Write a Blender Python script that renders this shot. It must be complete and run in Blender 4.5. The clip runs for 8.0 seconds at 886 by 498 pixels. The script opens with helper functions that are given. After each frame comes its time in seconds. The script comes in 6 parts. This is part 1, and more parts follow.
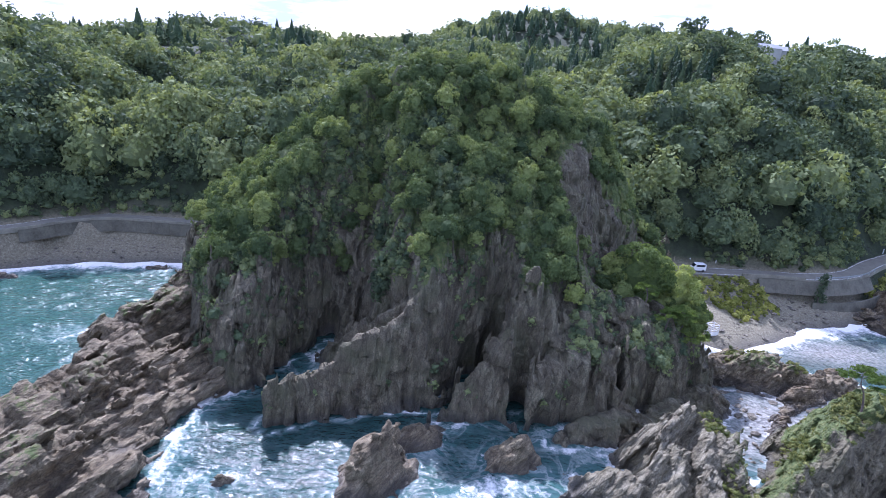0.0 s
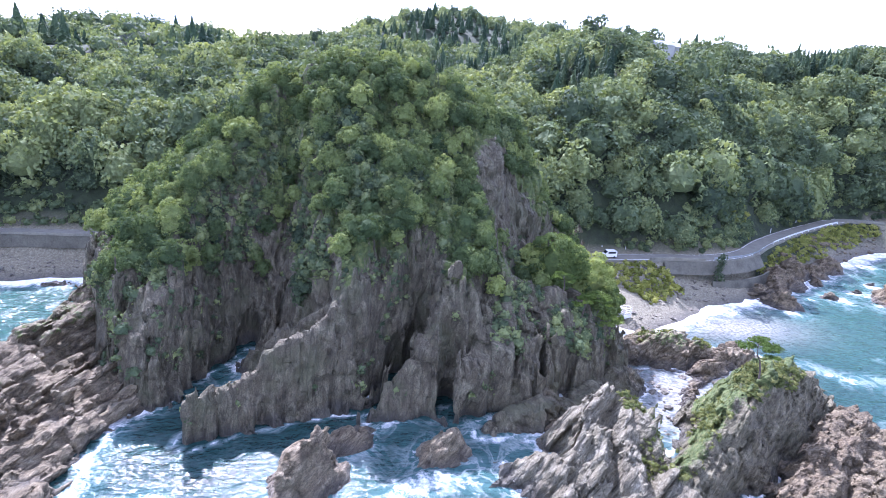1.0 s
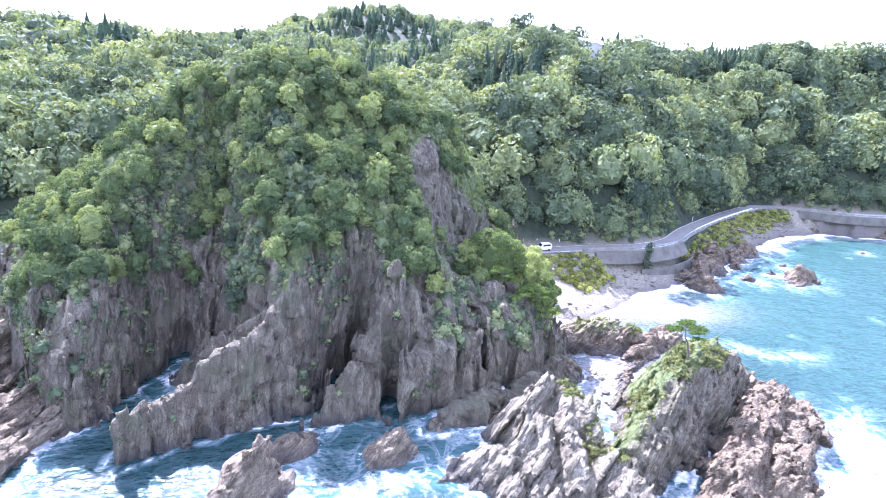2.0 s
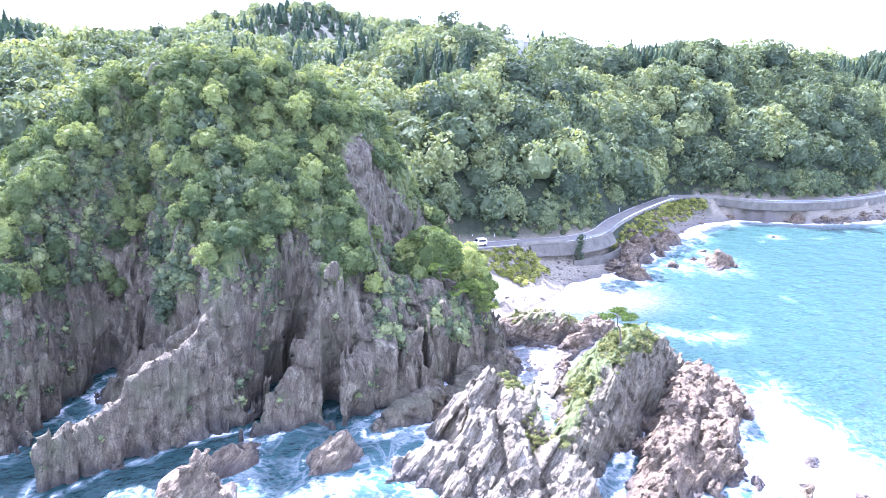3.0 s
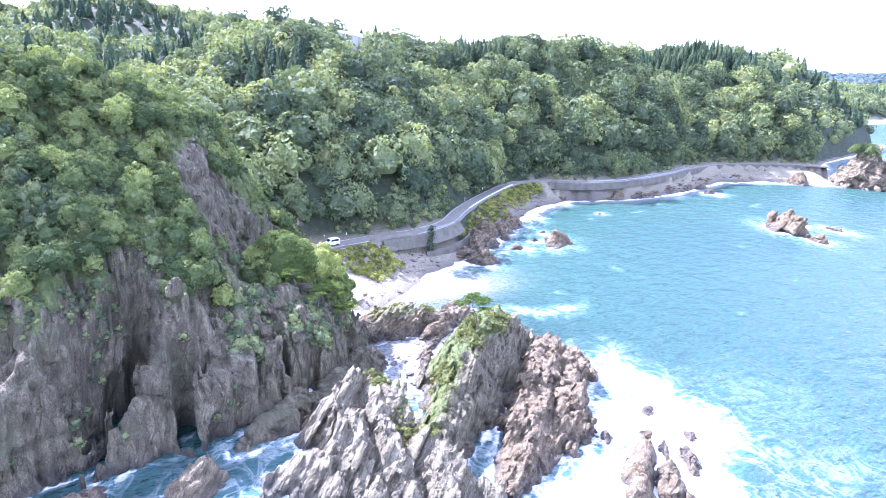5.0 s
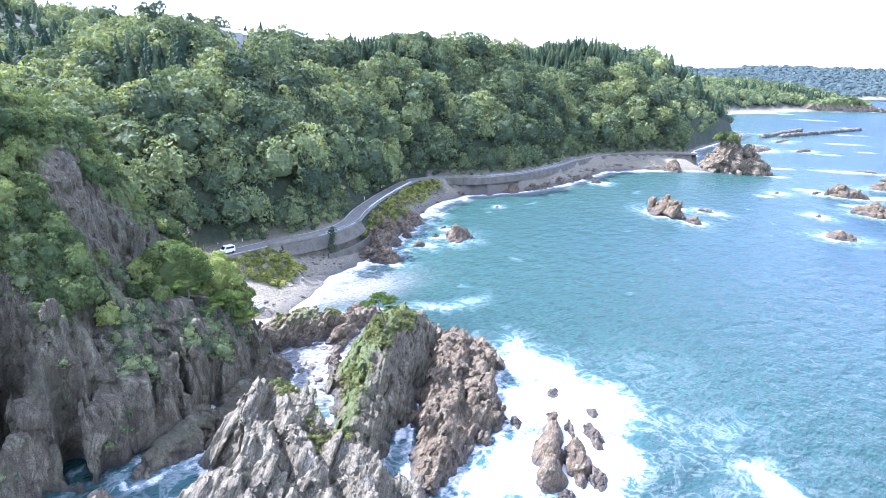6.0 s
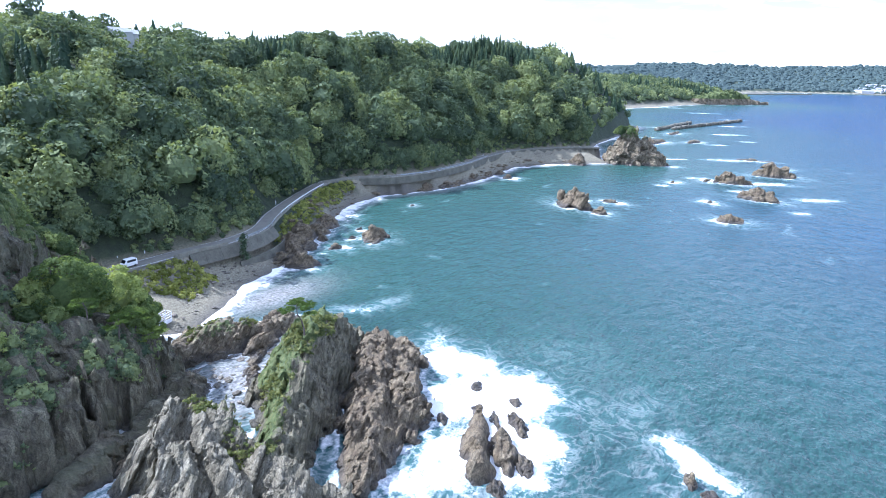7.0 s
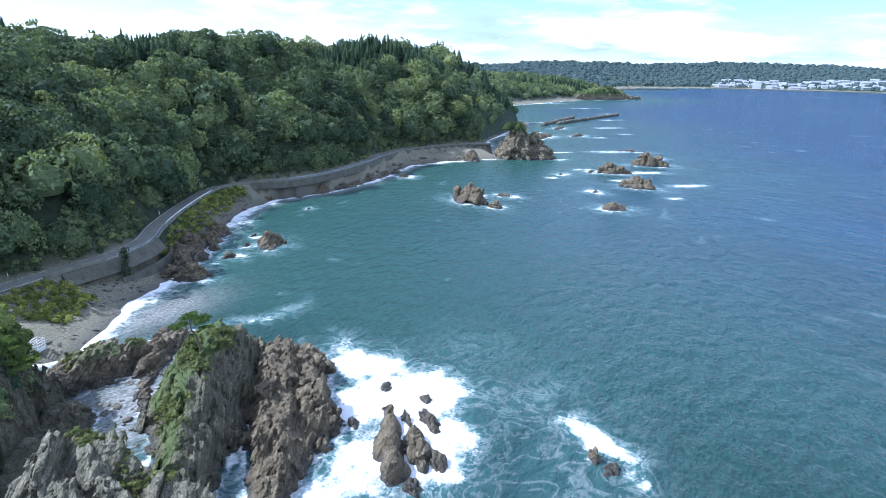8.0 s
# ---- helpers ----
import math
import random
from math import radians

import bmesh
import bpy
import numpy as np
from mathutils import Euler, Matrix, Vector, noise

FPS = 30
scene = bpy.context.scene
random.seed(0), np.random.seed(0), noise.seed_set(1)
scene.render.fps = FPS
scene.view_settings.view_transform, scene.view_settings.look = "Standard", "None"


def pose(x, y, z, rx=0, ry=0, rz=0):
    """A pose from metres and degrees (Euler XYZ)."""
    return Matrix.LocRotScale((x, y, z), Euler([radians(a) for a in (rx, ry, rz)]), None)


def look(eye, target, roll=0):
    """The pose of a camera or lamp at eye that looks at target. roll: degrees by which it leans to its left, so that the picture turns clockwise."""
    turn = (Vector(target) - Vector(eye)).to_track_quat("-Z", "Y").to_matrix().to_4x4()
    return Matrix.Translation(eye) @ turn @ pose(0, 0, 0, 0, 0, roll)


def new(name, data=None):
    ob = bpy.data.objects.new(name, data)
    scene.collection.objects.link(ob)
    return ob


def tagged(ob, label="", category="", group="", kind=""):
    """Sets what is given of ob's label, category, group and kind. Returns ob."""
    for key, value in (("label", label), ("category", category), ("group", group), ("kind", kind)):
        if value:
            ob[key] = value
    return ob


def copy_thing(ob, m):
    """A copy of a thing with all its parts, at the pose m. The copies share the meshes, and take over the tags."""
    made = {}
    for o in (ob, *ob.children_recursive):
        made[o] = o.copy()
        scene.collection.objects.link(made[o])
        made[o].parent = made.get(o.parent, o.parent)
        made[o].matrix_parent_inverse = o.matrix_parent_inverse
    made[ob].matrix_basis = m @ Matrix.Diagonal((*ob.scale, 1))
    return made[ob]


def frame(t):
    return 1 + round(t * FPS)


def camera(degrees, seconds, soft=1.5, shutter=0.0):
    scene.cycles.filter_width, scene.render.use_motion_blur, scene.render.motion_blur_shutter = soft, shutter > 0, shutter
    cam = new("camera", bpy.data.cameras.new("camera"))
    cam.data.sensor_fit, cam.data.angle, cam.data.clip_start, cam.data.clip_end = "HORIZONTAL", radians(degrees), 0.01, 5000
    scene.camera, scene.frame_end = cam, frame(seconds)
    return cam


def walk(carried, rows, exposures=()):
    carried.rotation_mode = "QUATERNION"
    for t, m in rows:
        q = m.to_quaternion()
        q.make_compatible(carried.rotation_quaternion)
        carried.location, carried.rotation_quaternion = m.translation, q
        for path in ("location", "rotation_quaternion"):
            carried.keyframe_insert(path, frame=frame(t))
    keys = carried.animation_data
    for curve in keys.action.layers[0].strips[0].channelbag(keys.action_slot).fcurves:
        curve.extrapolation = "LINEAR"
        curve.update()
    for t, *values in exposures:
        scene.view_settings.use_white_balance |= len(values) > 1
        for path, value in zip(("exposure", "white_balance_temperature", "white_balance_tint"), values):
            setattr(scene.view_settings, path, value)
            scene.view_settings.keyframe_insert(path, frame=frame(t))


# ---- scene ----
cam = camera(73.89, 8.0, soft=0.8)
# seconds, x, y, z, turn to the right, pitch, lean
PATH = [
    (0, -0.03, -0.06, 50.07, 0.00, -18.39, 4.20),
    (0.5, -0.07, -0.09, 50.06, 4.27, -18.21, 4.05),
    (1, -0.13, -0.12, 50.08, 8.09, -18.07, 3.90),
    (1.5, -0.19, -0.14, 50.11, 11.35, -17.97, 3.76),
    (3, -0.39, -0.16, 50.30, 20.96, -17.74, 3.31),
    (3.5, -0.45, -0.16, 50.37, 24.43, -17.68, 3.16),
    (4, -0.50, -0.14, 50.44, 27.77, -17.60, 2.99),
    (4.5, -0.55, -0.11, 50.51, 31.59, -17.52, 2.82),
    (6, -0.60, 0.03, 50.62, 45.82, -17.24, 2.22),
    (6.5, -0.58, 0.10, 50.62, 50.87, -17.13, 1.99),
    (7, -0.53, 0.18, 50.59, 54.21, -17.03, 1.74),
    (7.5, -0.46, 0.27, 50.53, 58.24, -16.93, 1.48),
    (8, -0.36, 0.38, 50.43, 64.29, -16.85, 1.20),
]
EXPOSURES = [(0.0, 0.85, 5250, 29), (1.0, 1.58, 5250, 32), (1.7, 2.18, 5250, 35), (2.8, 2.62, 5250, 38), (3.5, 2.7, 5250, 38), (4.5, 2.54, 5250, 37), (6.0, 1.85, 5250, 26), (7.0, 1.15, 5150, 18), (8.0, 0.6, 5050, 12)]
walk(cam, [(t, pose(x, y, z, 90 + p, 0, -a) @ pose(0, 0, 0, 0, 0, r)) for t, x, y, z, a, p, r in PATH], EXPOSURES)

# ---- light ----
SUN_AZ, SUN_EL = -16.0, 44.5
world = bpy.data.worlds.new("sky")
scene.world = world
world.use_nodes = True
wn, wl = world.node_tree.nodes, world.node_tree.links
wn.clear()
w_out = wn.new("ShaderNodeOutputWorld")
w_bg = wn.new("ShaderNodeBackground")
w_sky = wn.new("ShaderNodeTexSky")
w_sky.sky_type, w_sky.sun_disc = "NISHITA", False
w_sky.sun_elevation, w_sky.sun_rotation = radians(SUN_EL), radians(SUN_AZ)
w_sky.dust_density, w_sky.ozone_density, w_sky.air_density = 0.4, 2.5, 1.0
w_tc = wn.new("ShaderNodeTexCoord")
w_map = wn.new("ShaderNodeMapping")
w_map.inputs["Scale"].default_value = (1.5, 1.5, 8.0)
wl.new(w_tc.outputs["Generated"], w_map.inputs["Vector"])


def cloud_noise(scale, lo, hi):
    n = wn.new("ShaderNodeTexNoise")
    n.inputs["Scale"].default_value, n.inputs["Detail"].default_value, n.inputs["Roughness"].default_value = scale, 9.0, 0.6
    r = wn.new("ShaderNodeMapRange")
    r.inputs["From Min"].default_value, r.inputs["From Max"].default_value = lo, hi
    wl.new(w_map.outputs["Vector"], n.inputs["Vector"])
    wl.new(n.outputs["Fac"], r.inputs["Value"])
    return r.outputs["Result"]


def sky_mix(fac, a, b):
    m = wn.new("ShaderNodeMix")
    m.data_type = "RGBA"
    for key, v in (("Factor", fac), ("A", a), ("B", b)):
        if isinstance(v, tuple):
            m.inputs[key].default_value = v
        else:
            wl.new(v, m.inputs[key])
    return m.outputs["Result"]


clouds = sky_mix(cloud_noise(3.0, 0.42, 0.58), (3.6, 4.1, 5.2, 1), (8.6, 8.8, 9.1, 1))
wl.new(sky_mix(cloud_noise(1.7, 0.42, 0.56), w_sky.outputs["Color"], clouds), w_bg.inputs["Color"])
wl.new(w_bg.outputs["Background"], w_out.inputs["Surface"])
w_bg.inputs["Strength"].default_value = 0.14

sun = new("sun", bpy.data.lights.new("sun", "SUN"))
sun.data.energy, sun.data.angle, sun.data.color = 5.0, radians(0.5), (1.0, 0.96, 0.9)
sa, se = radians(SUN_AZ), radians(SUN_EL)
sun.matrix_world = look((400 * math.sin(sa) * math.cos(se), 400 * math.cos(sa) * math.cos(se), 400 * math.sin(se)), (0, 0, 0))


# ---- numbers: noise, distances, meshes ----
def lattice(i, j, k, seed):
    n = (i * 374761393 + j * 668265263 + k * 1274126177 + seed * 974711) & 0xFFFFFFFF
    n = ((n ^ (n >> 13)) * 1274126177) & 0xFFFFFFFF
    n = ((n ^ (n >> 16)) * 2246822519) & 0xFFFFFFFF
    return ((n ^ (n >> 15)) & 0xFFFFFF) / 0xFFFFFF


def vnoise(x, y, z=0.0, seed=0):
    """Value noise, -1 to 1."""
    x, y, z = np.broadcast_arrays(np.asarray(x, float), np.asarray(y, float), np.asarray(z, float))
    i, j, k = np.floor(x).astype(np.int64), np.floor(y).astype(np.int64), np.floor(z).astype(np.int64)
    u, v, w = x - i, y - j, z - k
    u, v, w = u * u * (3 - 2 * u), v * v * (3 - 2 * v), w * w * (3 - 2 * w)
    total = 0
    for a in (0, 1):
        for b in (0, 1):
            for c in (0, 1):
                total = total + lattice(i + a, j + b, k + c, seed) * (u if a else 1 - u) * (v if b else 1 - v) * (w if c else 1 - w)
    return 2 * total - 1


def fbm(x, y, z=0.0, octaves=4, seed=0, gain=0.5):
    total, amp = 0, 1.0
    for o in range(octaves):
        total = total + amp * vnoise(x * 2 ** o, y * 2 ** o, z * 2 ** o, seed + 17 * o)
        amp *= gain
    return total


def cells(x, y, z=0.0, seed=0):
    """Broken blocks: for each place its block's two random numbers (-1 to 1), the offset from the block's middle, and the nearness of a joint."""
    x, y, z = np.broadcast_arrays(np.asarray(x, float), np.asarray(y, float), np.asarray(z, float))
    deep = (-1, 0, 1) if np.ptp(z) else (0,)
    i, j, k = np.floor(x).astype(np.int64), np.floor(y).astype(np.int64), np.floor(z).astype(np.int64)
    best, second = np.full(x.shape, 1e9), np.full(x.shape, 1e9)
    got = [np.zeros(x.shape) for _ in range(4)]
    for a in (-1, 0, 1):
        for b in (-1, 0, 1):
            for c in deep:
                cx, cy, cz = i + a, j + b, k + c
                dx, dy, dz = x - cx - lattice(cx, cy, cz, seed), y - cy - lattice(cx, cy, cz, seed + 1), (z - cz - lattice(cx, cy, cz, seed + 2)) if len(deep) > 1 else 0
                d = dx * dx + dy * dy + dz * dz
                near = d < best
                second = np.where(near, best, np.minimum(second, d))
                for n, v in enumerate((2 * lattice(cx, cy, cz, seed + 3) - 1, 2 * lattice(cx, cy, cz, seed + 4) - 1, dx, dy)):
                    got[n] = np.where(near, v, got[n])
                best = np.where(near, d, best)
    return got[0], got[1], got[2], got[3], np.sqrt(second) - np.sqrt(best)


def along(x, y, line):
    """Distance to a polyline, and the point's place along it (segment number and fraction)."""
    best = np.full(np.shape(x), 1e9)
    place = np.zeros(np.shape(x))
    for n in range(len(line) - 1):
        (ax, ay), (bx, by) = line[n][:2], line[n + 1][:2]
        dx, dy = bx - ax, by - ay
        f = np.clip(((x - ax) * dx + (y - ay) * dy) / (dx * dx + dy * dy), 0, 1)
        d = np.hypot(x - ax - f * dx, y - ay - f * dy)
        near = d < best
        best = np.where(near, d, best)
        place = np.where(near, n + f, place)
    return best, place


def inside(x, y, poly):
    result = np.zeros(np.shape(x), bool)
    for n in range(len(poly)):
        (ax, ay), (bx, by) = poly[n - 1][:2], poly[n][:2]
        if ay != by:
            result ^= ((ay > y) != (by > y)) & (x < (bx - ax) * (y - ay) / (by - ay) + ax)
    return result


def depth_in(x, y, poly):
    d, _ = along(x, y, list(poly) + [poly[0]])
    return np.where(inside(x, y, poly), d, -d)


def ridge(x, y, line, slope):
    """A crest of points (x, y, z, half width) with sides that fall at the slope."""
    d, place = along(x, y, line)
    steps = np.arange(len(line))
    top = np.interp(place, steps, [p[2] for p in line])
    half = np.interp(place, steps, [p[3] for p in line])
    return top - slope * np.maximum(0, d - half)


def smooth_max(a, b, k):
    m = np.clip(0.5 + 0.5 * (a - b) / k, 0, 1)
    return b + (a - b) * m + k * m * (1 - m)


def smooth_min(a, b, k):
    return -smooth_max(-a, -b, k)


def mesh_from(name, verts, quads, mat, attributes=None, smooth=True):
    """A mesh from arrays: verts (n, 3), faces (m, 3 or 4)."""
    me = bpy.data.meshes.new(name)
    quads = np.asarray(quads)
    n, m, c = len(verts), len(quads), quads.shape[1]
    me.vertices.add(n)
    me.vertices.foreach_set("co", np.asarray(verts, np.float32).ravel())
    me.loops.add(m * c)
    me.loops.foreach_set("vertex_index", quads.astype(np.int32).ravel())
    me.polygons.add(m)
    me.polygons.foreach_set("loop_start", np.arange(0, m * c, c, dtype=np.int32))
    me.update(calc_edges=True)
    me.polygons.foreach_set("use_smooth", np.full(m, smooth))
    for key, values in (attributes or {}).items():
        me.attributes.new(key, "FLOAT", "POINT").data.foreach_set("value", np.asarray(values, np.float32))
    me.materials.append(mat)
    return me


def grid_faces(keep):
    """Quads of a grid whose corners all carry keep (rows of y, columns of x)."""
    ny, nx = keep.shape
    idx = np.arange(ny * nx).reshape(ny, nx)
    ok = keep[:-1, :-1] | keep[1:, :-1] | keep[:-1, 1:] | keep[1:, 1:]
    return np.stack([idx[:-1, :-1][ok], idx[:-1, 1:][ok], idx[1:, 1:][ok], idx[1:, :-1][ok]], -1)


def compact(verts, faces, *more):
    used = np.unique(faces)
    back = np.full(len(verts), -1)
    back[used] = np.arange(len(used))
    return (verts[used], back[faces], *[m[used] for m in more])


# ---- materials ----
def material(name):
    mat = bpy.data.materials.new(name)
    mat.use_nodes = True
    nt = mat.node_tree
    return mat, nt, nt.nodes["Principled BSDF"]


def node(nt, kind, **inputs):
    n = nt.nodes.new("ShaderNode" + kind)
    for key, value in inputs.items():
        n.inputs[key.replace("_", " ")].default_value = value
    return n


def coords(nt, scale=(1, 1, 1)):
    g = nt.nodes.new("ShaderNodeNewGeometry")
    m = nt.nodes.new("ShaderNodeMapping")
    m.inputs["Scale"].default_value = scale
    nt.links.new(g.outputs["Position"], m.inputs["Vector"])
    return m.outputs["Vector"]


def noise_of(nt, scale, detail=4.0, rough=0.55, stretch=(1, 1, 1)):
    n = node(nt, "TexNoise", Scale=scale, Detail=detail, Roughness=rough)
    nt.links.new(coords(nt, stretch), n.inputs["Vector"])
    return n.outputs["Fac"]


def ramp(nt, fac, stops):
    r = nt.nodes.new("ShaderNodeValToRGB")
    e = r.color_ramp.elements
    while len(e) < len(stops):
        e.new(0.5)
    for el, (pos, col) in zip(e, stops):
        el.position, el.color = pos, (*col, 1)
    nt.links.new(fac, r.inputs["Fac"])
    return r.outputs["Color"]


def mixed(nt, fac, a, b, mode="MIX"):
    m = nt.nodes.new("ShaderNodeMix")
    m.data_type, m.blend_type = "RGBA", mode
    for key, v in (("Factor", fac), ("A", a), ("B", b)):
        if isinstance(v, (int, float)):
            m.inputs[key].default_value = v
        elif isinstance(v, tuple):
            m.inputs[key].default_value = (*v, 1)
        else:
            nt.links.new(v, m.inputs[key])
    return m.outputs["Result"]


def calc(nt, op, a, b=0.0, c=0.0):
    m = nt.nodes.new("ShaderNodeMath")
    m.operation = op
    for n, v in enumerate((a, b, c)):
        if isinstance(v, (int, float)):
            m.inputs[n].default_value = v
        else:
            nt.links.new(v, m.inputs[n])
    return m.outputs[0]


def attribute(nt, name):
    a = nt.nodes.new("ShaderNodeAttribute")
    a.attribute_name = name
    return a.outputs["Fac"]


def bumped(nt, bsdf, height, strength, distance):
    b = node(nt, "Bump", Strength=strength, Distance=distance)
    nt.links.new(height, b.inputs["Height"])
    nt.links.new(b.outputs["Normal"], bsdf.inputs["Normal"])
    return b


def tilted(nt, scale, turn):
    """Places turned into the beds' own axes, then scaled: first across the beds, then along them."""
    g = nt.nodes.new("ShaderNodeNewGeometry")
    m = nt.nodes.new("ShaderNodeMapping")
    m.vector_type = "TEXTURE"
    m.inputs["Rotation"].default_value = [radians(a) for a in turn]
    m.inputs["Scale"].default_value = [1 / a for a in scale]
    nt.links.new(g.outputs["Position"], m.inputs["Vector"])
    return m.outputs["Vector"]


def rock_material(name, dark, mid, light, bed=(0.75, 0.75, 0.26), turn=(0, 0, 0), stain=(0.17, 0.125, 0.095), moss=0.25):
    """Jointed, bedded rock; grass where the mesh carries 'veg', wet where it carries 'wet'."""
    mat, nt, b = material(name)
    where = tilted(nt, bed, turn)
    warp = node(nt, "TexNoise", Scale=0.5, Detail=3.0, Roughness=0.5)
    nt.links.new(where, warp.inputs["Vector"])
    bent = nt.nodes.new("ShaderNodeVectorMath")
    bent.operation = "MULTIPLY_ADD"
    nt.links.new(warp.outputs["Color"], bent.inputs[0])
    bent.inputs[1].default_value = (0.9, 0.9, 0.9)
    nt.links.new(where, bent.inputs[2])

    def layer(kind, scale, **more):
        n = node(nt, kind, Scale=scale, **more)
        nt.links.new(bent.outputs[0], n.inputs["Vector"])
        return n

    streak = layer("TexNoise", 1.0, Detail=7.0, Roughness=0.6).outputs["Fac"]
    joints = []
    for scale in (0.85, 2.6):
        v = layer("TexVoronoi", scale)
        v.feature = "DISTANCE_TO_EDGE"
        joints.append(calc(nt, "MINIMUM", calc(nt, "MULTIPLY", v.outputs["Distance"], 9.0), 1.0))
    facet = layer("TexVoronoi", 1.7)
    blotch = noise_of(nt, 0.11, 5, 0.6)
    grain = noise_of(nt, 5.5, 9, 0.75)
    col = ramp(nt, streak, [(0.30, dark), (0.5, mid), (0.70, light)])
    col = mixed(nt, calc(nt, "MULTIPLY", blotch, 0.6), col, stain)
    tone = nt.nodes.new("ShaderNodeSeparateColor")
    nt.links.new(facet.outputs["Color"], tone.inputs[0])
    col = mixed(nt, 0.5, col, ramp(nt, tone.outputs[0], [(0.0, (0.55, 0.54, 0.53)), (1.0, (1.25, 1.22, 1.18))]), "MULTIPLY")
    col = mixed(nt, 0.75, col, ramp(nt, grain, [(0.36, (0.25, 0.24, 0.23)), (0.56, (1.2, 1.2, 1.2))]), "MULTIPLY")
    col = mixed(nt, 0.4, col, ramp(nt, joints[0], [(0.0, (0.25, 0.24, 0.23)), (0.6, (1, 1, 1))]), "MULTIPLY")
    col = mixed(nt, 0.3, col, ramp(nt, joints[1], [(0.0, (0.2, 0.19, 0.18)), (0.7, (1.1, 1.1, 1.1))]), "MULTIPLY")
    col = mixed(nt, calc(nt, "MULTIPLY", calc(nt, "MINIMUM", calc(nt, "MAXIMUM", calc(nt, "MULTIPLY", calc(nt, "SUBTRACT", noise_of(nt, 0.22, 6, 0.65), 0.48), 6.0), 0.0), 1.0), moss), col, (0.085, 0.09, 0.045))
    turf = ramp(nt, noise_of(nt, 1.4, 7, 0.7), [(0.3, (0.035, 0.055, 0.018)), (0.52, (0.09, 0.12, 0.032)), (0.72, (0.20, 0.19, 0.075))])
    edge = calc(nt, "ADD", attribute(nt, "veg"), calc(nt, "MULTIPLY", calc(nt, "SUBTRACT", noise_of(nt, 0.8, 7, 0.72), 0.5), 1.6))
    cover = calc(nt, "MULTIPLY", calc(nt, "SUBTRACT", edge, 0.42), 6.0)
    cover = calc(nt, "MINIMUM", calc(nt, "MAXIMUM", cover, 0.0), 1.0)
    wet = attribute(nt, "wet")
    col = mixed(nt, calc(nt, "MULTIPLY", wet, 0.65), col, (0.03, 0.028, 0.026))
    col = mixed(nt, cover, col, turf)
    nt.links.new(col, b.inputs["Base Color"])
    nt.links.new(calc(nt, "SUBTRACT", 0.92, calc(nt, "MULTIPLY", wet, 0.5)), b.inputs["Roughness"])
    height = calc(nt, "ADD", calc(nt, "MULTIPLY", streak, 1.0), calc(nt, "MULTIPLY", grain, 0.28))
    height = calc(nt, "ADD", height, calc(nt, "MULTIPLY", joints[0], 0.18))
    height = calc(nt, "ADD", height, calc(nt, "MULTIPLY", joints[1], 0.10))
    height = calc(nt, "ADD", height, calc(nt, "MULTIPLY", tone.outputs[0], 0.25))
    bumped(nt, b, height, 1.0, 0.6)
    return mat


def leaf_material(name, dark, mid, light, glow=0.35, grain=1.0, patchy=0.5):
    mat, nt, b = material(name)
    info = nt.nodes.new("ShaderNodeObjectInfo").outputs["Random"]
    isl = nt.nodes.new("ShaderNodeNewGeometry").outputs["Random Per Island"]
    tint = calc(nt, "FRACT", calc(nt, "ADD", info, attribute(nt, "tint")))
    fac = calc(nt, "ADD", calc(nt, "MULTIPLY", tint, 0.72), calc(nt, "MULTIPLY", isl, 0.28))
    col = ramp(nt, fac, [(0.08, dark), (0.5, mid), (0.92, light)])
    twigs = noise_of(nt, 1.1 * grain, 4, 0.7)
    col = mixed(nt, patchy, col, ramp(nt, twigs, [(0.34, (0.6, 0.62, 0.66)), (0.66, (1.5, 1.46, 1.38))]), "MULTIPLY")
    nt.links.new(col, b.inputs["Base Color"])
    b.inputs["Roughness"].default_value = 0.75
    b.inputs["Specular IOR Level"].default_value = 0.12
    tr = nt.nodes.new("ShaderNodeBsdfTranslucent")
    warm = mixed(nt, 1.0, col, (1.25, 1.2, 0.55), "MULTIPLY")
    nt.links.new(warm, tr.inputs["Color"])
    mx = node(nt, "MixShader", Fac=glow)
    nt.links.new(b.outputs[0], mx.inputs[1])
    nt.links.new(tr.outputs[0], mx.inputs[2])
    nt.links.new(mx.outputs[0], nt.nodes["Material Output"].inputs["Surface"])
    return mat


def plain(name, a, b2, scale=1.5, rough=0.85, bump=0.3, dist=0.05, metal=0.0):
    mat, nt, b = material(name)
    n1 = noise_of(nt, scale, 6, 0.6)
    n2 = noise_of(nt, scale * 7, 5, 0.65)
    col = ramp(nt, calc(nt, "ADD", calc(nt, "MULTIPLY", n1, 0.6), calc(nt, "MULTIPLY", n2, 0.4)), [(0.32, a), (0.68, b2)])
    nt.links.new(col, b.inputs["Base Color"])
    b.inputs["Roughness"].default_value, b.inputs["Metallic"].default_value = rough, metal
    bumped(nt, b, n2, bump, dist)
    return mat


